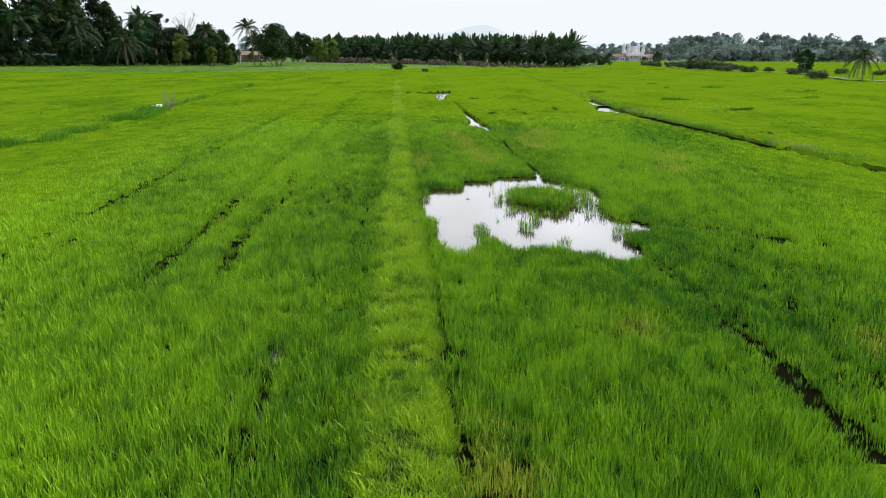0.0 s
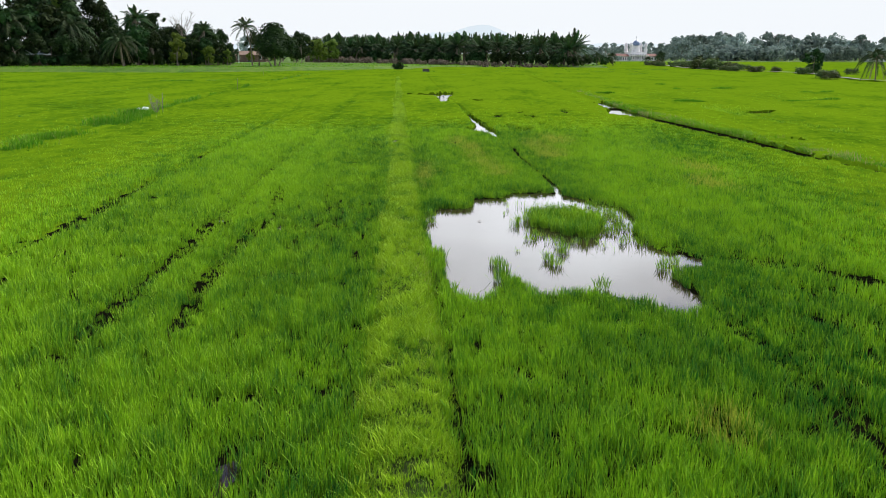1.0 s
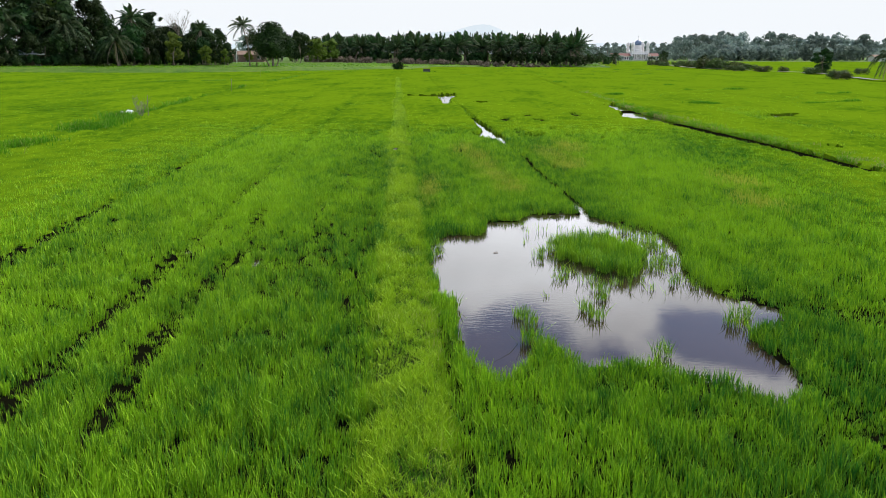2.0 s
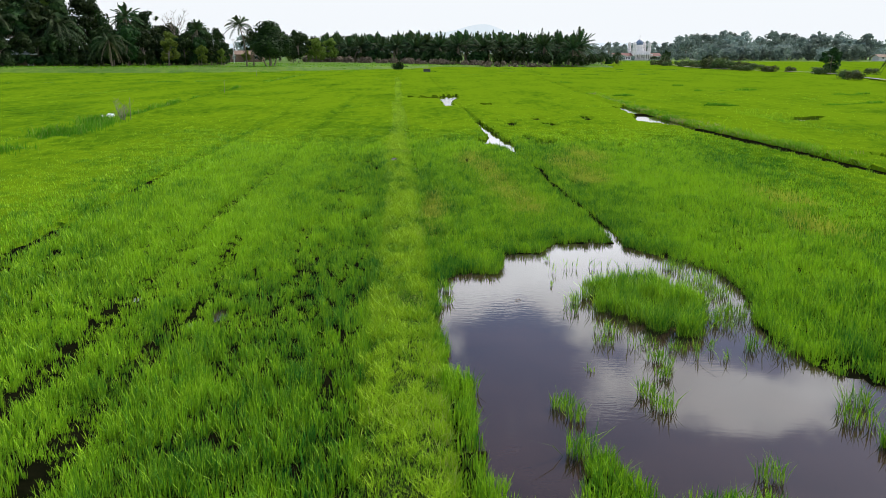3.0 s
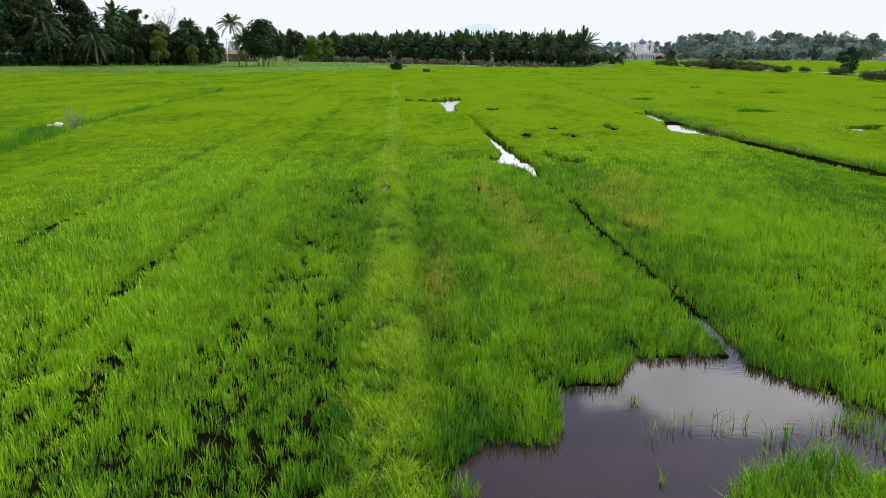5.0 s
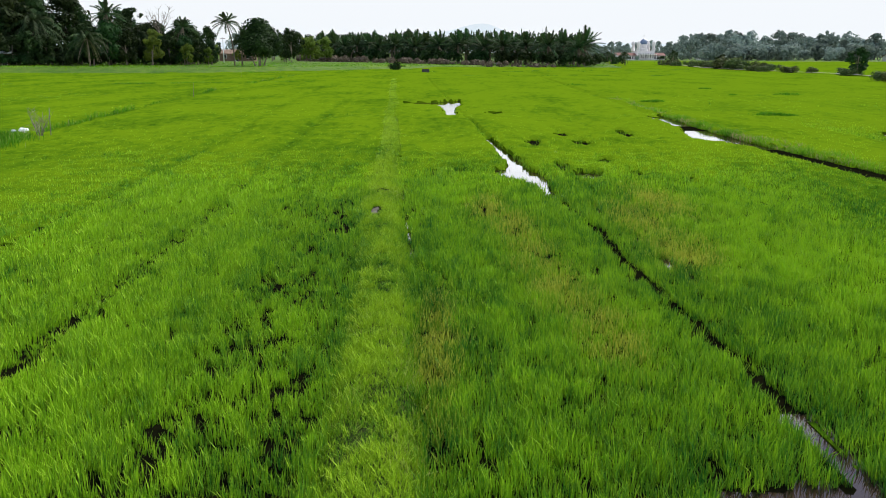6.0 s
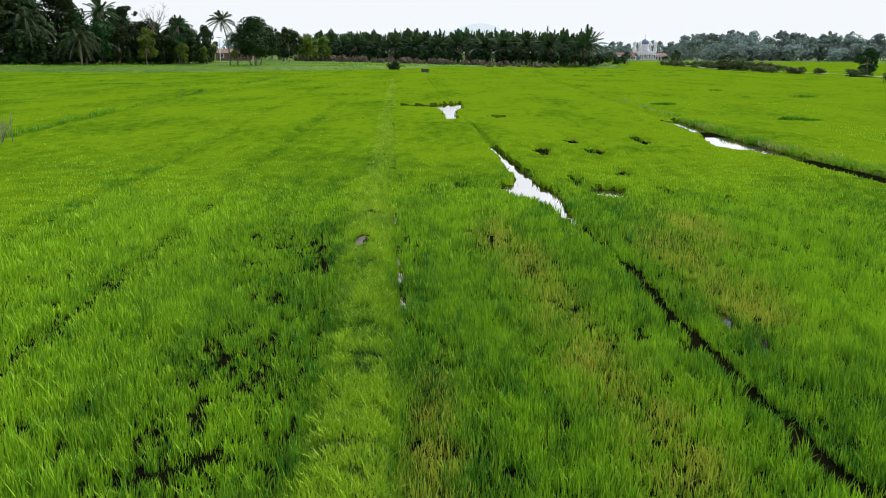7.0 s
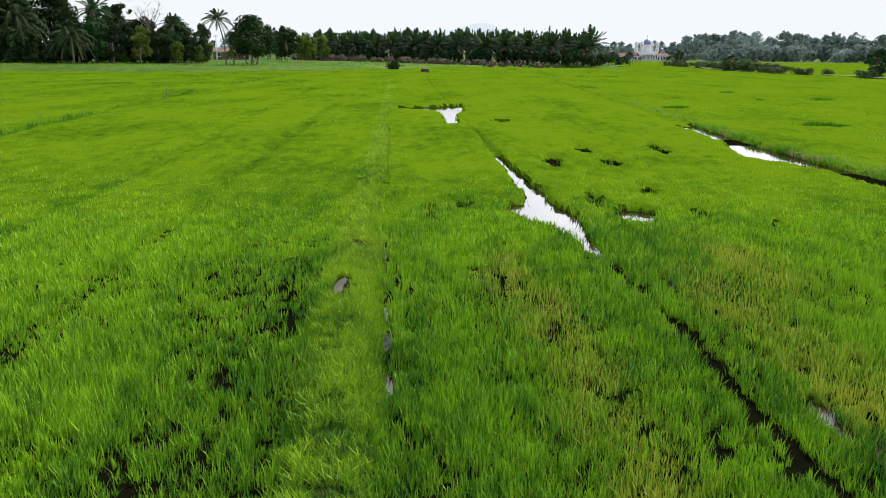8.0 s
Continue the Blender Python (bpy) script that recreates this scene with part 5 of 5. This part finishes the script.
def make_house(x, y, w, d, h, wall_mat, roof_mat, label, turn=0.0, rise=1.3):
    ob = new("house")
    tagged(ob, label, "house", "village houses")
    bm = boxes((-w / 2, -d / 2, -0.3, w / 2, d / 2, h))
    tri = []
    for sx in (-w / 2 + 0.01, w / 2 - 0.01):
        tri.append([bm.verts.new((sx, -d / 2, h)), bm.verts.new((sx, d / 2, h)), bm.verts.new((sx, 0, h + rise * 0.9))])
        bm.faces.new(tri[-1])
    part("wall", bm_mesh("wall", bm, wall_mat), ob)
    part("roof", bm_mesh("roof", gable(w, d, h + 0.02, rise, 0.6), roof_mat), ob)
    n = max(2, int(w / 3))
    for k in range(n):
        cx = -w / 2 + (k + 0.5) * w / n
        win = part("window" if k != n // 2 else "door", bm_mesh("frame", boxes((cx - 0.55, -d / 2 - 0.05, 0.9 if k != n // 2 else 0.0, cx + 0.55, -d / 2 - 0.004, 2.1)), M_WHITE), ob)
        part("pane", bm_mesh("pane", boxes((cx - 0.45, -d / 2 - 0.06, 1.0 if k != n // 2 else 0.05, cx + 0.45, -d / 2 - 0.054, 2.0)), M_WINDOW), win)
    ob.matrix_basis = placed(ob, x, y, 1, turn)
    return ob


make_house(-71, 292, 11, 7, 2.4, M_PLANK, M_PLANK, "low brown timber farmhouse with a dull brown roof", 0.1)
make_house(-84, 294, 9, 7, 2.5, M_PLANK, M_PLANK, "low timber farmhouse with a dull plank roof", -0.2)
make_house(-97, 197, 4, 3, 2.6, M_PLANK, M_TIN, "small shed with a bright tin roof in the wood", 0.5, 0.9)
make_house(131, 456, 8, 6, 2.6, M_WHITE, M_PLANK, "white village house with a tin roof", 0.1)
make_house(150, 458, 8, 6, 2.8, M_WHITE, M_ROOF, "white village house with a red roof", 0.2)
make_house(216, 432, 8, 6, 2.0, M_TIN, M_PLANK, "white village house half hidden by trees", 0.1)
pole = new("utility_pole")
tagged(pole, "pale concrete utility pole by the farmhouses", "pole")
part("shaft", bm_mesh("shaft", lathe([(0.16, -0.3), (0.14, 3.0), (0.10, 7.0)], 10), M_TIN, True), pole)
part("crossarm", bm_mesh("crossarm", boxes((-0.7, -0.05, 6.6, 0.7, 0.05, 6.72)), M_PLANK), pole)
pole.matrix_basis = placed(pole, -66.0, 257)


def onion(r, z, tall):
    """An onion-shaped dome of radius r standing at height z."""
    prof = [(0.86, 0.0), (0.97, 0.14), (1.0, 0.3), (0.94, 0.48), (0.78, 0.66), (0.52, 0.82), (0.24, 0.93), (0.06, 1.0), (0.03, 1.12)]
    return lathe([(r * a, z + tall * b) for a, b in prof], 20)


M_PLASTER = mottled("aged pale plaster", (0.64, 0.61, 0.60), (0.78, 0.75, 0.74), 0.3, 2.5, 0.8, 0.1, 0.2, 0.05)


def make_mosque(x, y):
    ob = new("mosque")
    tagged(ob, "white domed mosque with a blue main dome", "mosque")
    hall = part("hall", bm_mesh("hall", boxes((-9, -8, -0.5, 9, 8, 6.0), (-9.4, -8.4, 6.004, 9.4, 8.4, 6.6), bevel=0.08), M_PLASTER), ob)
    for k in range(7):
        cx = -7.8 + 2.6 * k
        part("window", bm_mesh("window", boxes((cx - 0.7, -8.06, 1.2, cx + 0.7, -8.004, 4.6)), M_WINDOW), hall)
    part("porch_roof", bm_mesh("porch roof", boxes((-10, -12, 3.8, 10, -8.1, 4.3), bevel=0.05), M_PLASTER), ob)
    for k in range(8):
        cx = -9.5 + 19 * k / 7
        part("column", bm_mesh("column", lathe([(0.42, -0.4), (0.36, 0.4), (0.32, 3.3), (0.45, 3.79)], 12), M_PLASTER, True), ob, at=pose(cx, -11.6, 0))
    part("drum", bm_mesh("drum", lathe([(4.6, 6.61), (4.6, 8.0), (3.9, 8.1), (3.7, 10.9), (4.0, 11.0), (4.0, 11.3)], 24), M_PLASTER), ob)
    part("main_dome", bm_mesh("main dome", onion(3.7, 11.31, 4.0), M_DOME, True), ob, "blue tiled onion dome")
    part("finial", bm_mesh("finial", lathe([(0.14, 15.6), (0.12, 17.2), (0.32, 17.5), (0.05, 18.4)], 8), M_TIN), ob)
    for sx, sy in ((-8, -7), (8, -7), (-8, 7), (8, 7)):
        tw = part("corner_tower", bm_mesh("tower", lathe([(1.9, 6.61), (1.9, 8.2), (2.15, 8.3), (2.15, 8.5), (1.35, 8.6), (1.3, 10.3), (1.55, 10.4), (1.55, 10.6)], 16), M_PLASTER), ob, at=pose(sx, sy, 0))
        part("dome", bm_mesh("dome", onion(2.0, 10.61, 2.9), M_PLASTER, True), tw)
    for sx, w in ((-19, 20), (15, 12)):
        wing = part("wing", bm_mesh("wing", boxes((sx - w / 2, -6, -0.5, sx + w / 2, 5, 3.2)), M_PLASTER), ob)
        bm = gable(w, 11, 3.22, 2.0, 0.7)
        bmesh.ops.translate(bm, verts=bm.verts[:], vec=(sx, -0.5, 0))
        part("wing_roof", bm_mesh("wing roof", bm, M_ROOF), wing, "red-brown sheet roof")
        n = int(w / 2.5)
        for k in range(n):
            cx = sx - w / 2 + (k + 0.5) * w / n
            part("opening", bm_mesh("opening", boxes((cx - 0.7, -6.06, 0.6, cx + 0.7, -6.004, 2.5)), M_WINDOW), wing)
    ob.matrix_basis = placed(ob, x, y, 0.72, 0.15, 0, 0.74)


make_mosque(101, 468)


# ---- the irrigation channel, banks and far hills ----
def strip(name, pts, half, z, mat):
    V = []
    for k, (x, y) in enumerate(pts):
        ax, ay = pts[max(k - 1, 0)]; bx, by = pts[min(k + 1, len(pts) - 1)]
        n = Vector((by - ay, ax - bx, 0)).normalized()
        V += [(x - n.x * half, y - n.y * half, z), (x + n.x * half, y + n.y * half, z)]
    F = [(2 * k, 2 * k + 1, 2 * k + 3, 2 * k + 2) for k in range(len(pts) - 1)]
    return mesh_of(name, np.array(V), np.array(F), np.full(len(F), 4), mat)


channel = [(70, 118), (64, 135), (67, 150), (72.5, 168), (73.5, 185), (69, 205), (66, 222), (66, 245), (71, 280), (79, 330)]
tagged(new("channel_path", strip("path", channel, 0.6, 0.42, mottled("pale dry track", (0.16, 0.15, 0.11), (0.34, 0.32, 0.26), 0.5, 4.0, 0.95, 0.3, 0.1, 0.0))), "pale dry earth track along the irrigation channel", "track", kind="structure")


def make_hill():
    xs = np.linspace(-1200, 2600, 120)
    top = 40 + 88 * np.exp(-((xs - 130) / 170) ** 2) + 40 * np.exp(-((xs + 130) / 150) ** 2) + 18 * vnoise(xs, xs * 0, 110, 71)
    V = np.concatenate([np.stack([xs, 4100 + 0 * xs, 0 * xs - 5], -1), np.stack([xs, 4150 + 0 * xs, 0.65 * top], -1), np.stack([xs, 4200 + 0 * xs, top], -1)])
    return grid_mesh("hill", V, len(xs), 3, M_HILL_GLOW)


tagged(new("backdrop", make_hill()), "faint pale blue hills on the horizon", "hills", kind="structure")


# ---- flotsam on the pond ----
def make_twig(x, y, length, turn):
    bm = bmesh.new()
    tube(bm, [(-length / 2, 0, 0.006), (-length * 0.1, 0.03, 0.02), (length * 0.2, 0.01, 0.016), (length / 2, 0.05, 0.012)], [0.006, 0.009, 0.007, 0.004], 6)
    tube(bm, [(0, 0.02, 0.015), (length * 0.15, 0.04, 0.03), (length * 0.2, 0.06, 0.02)], [0.005, 0.004, 0.002], 5)
    ob = new("floating_twig", bm_mesh("twig", bm, M_PLANK, True))
    ob.matrix_basis = pose(x, y, 0, 0, 0, turn)
    tagged(ob, "small brown twig floating on the pond", "twig", "flotsam on the pond")


for x, y, n, a in ((0.86, 27.1, 0.11, 10),):
    make_twig(x, y, n, a)


def make_mud_patch():
    bm = bmesh.new()
    ring = []
    for a in np.linspace(0, math.tau, 22, endpoint=False):
        q = 1 + 0.35 * noise.noise(Vector((math.cos(a) * 1.5, math.sin(a) * 1.5, 4)))
        ring.append(bm.verts.new((0.11 * q * math.cos(a), 0.55 * q * math.sin(a), 0)))
    top = bm.faces.new(ring)
    ext = bmesh.ops.extrude_face_region(bm, geom=[top])
    bmesh.ops.translate(bm, verts=[v for v in ext["geom"] if isinstance(v, bmesh.types.BMVert)], vec=(0, 0, 0.02))
    bmesh.ops.scale(bm, vec=(0.85, 0.9, 1), verts=[v for v in ext["geom"] if isinstance(v, bmesh.types.BMVert)])
    ob = new("mud_clod", bm_mesh("mud clod", bm, mottled("drying clay", (0.07, 0.06, 0.045), (0.13, 0.11, 0.085), 3.0, 18.0, 0.85, 0.5, 0.2, 0.0)))
    ob.location = (-2.68, 44.9, 0.148)
    tagged(ob, "bare drying clay patch on the bund", "mud")


make_mud_patch()
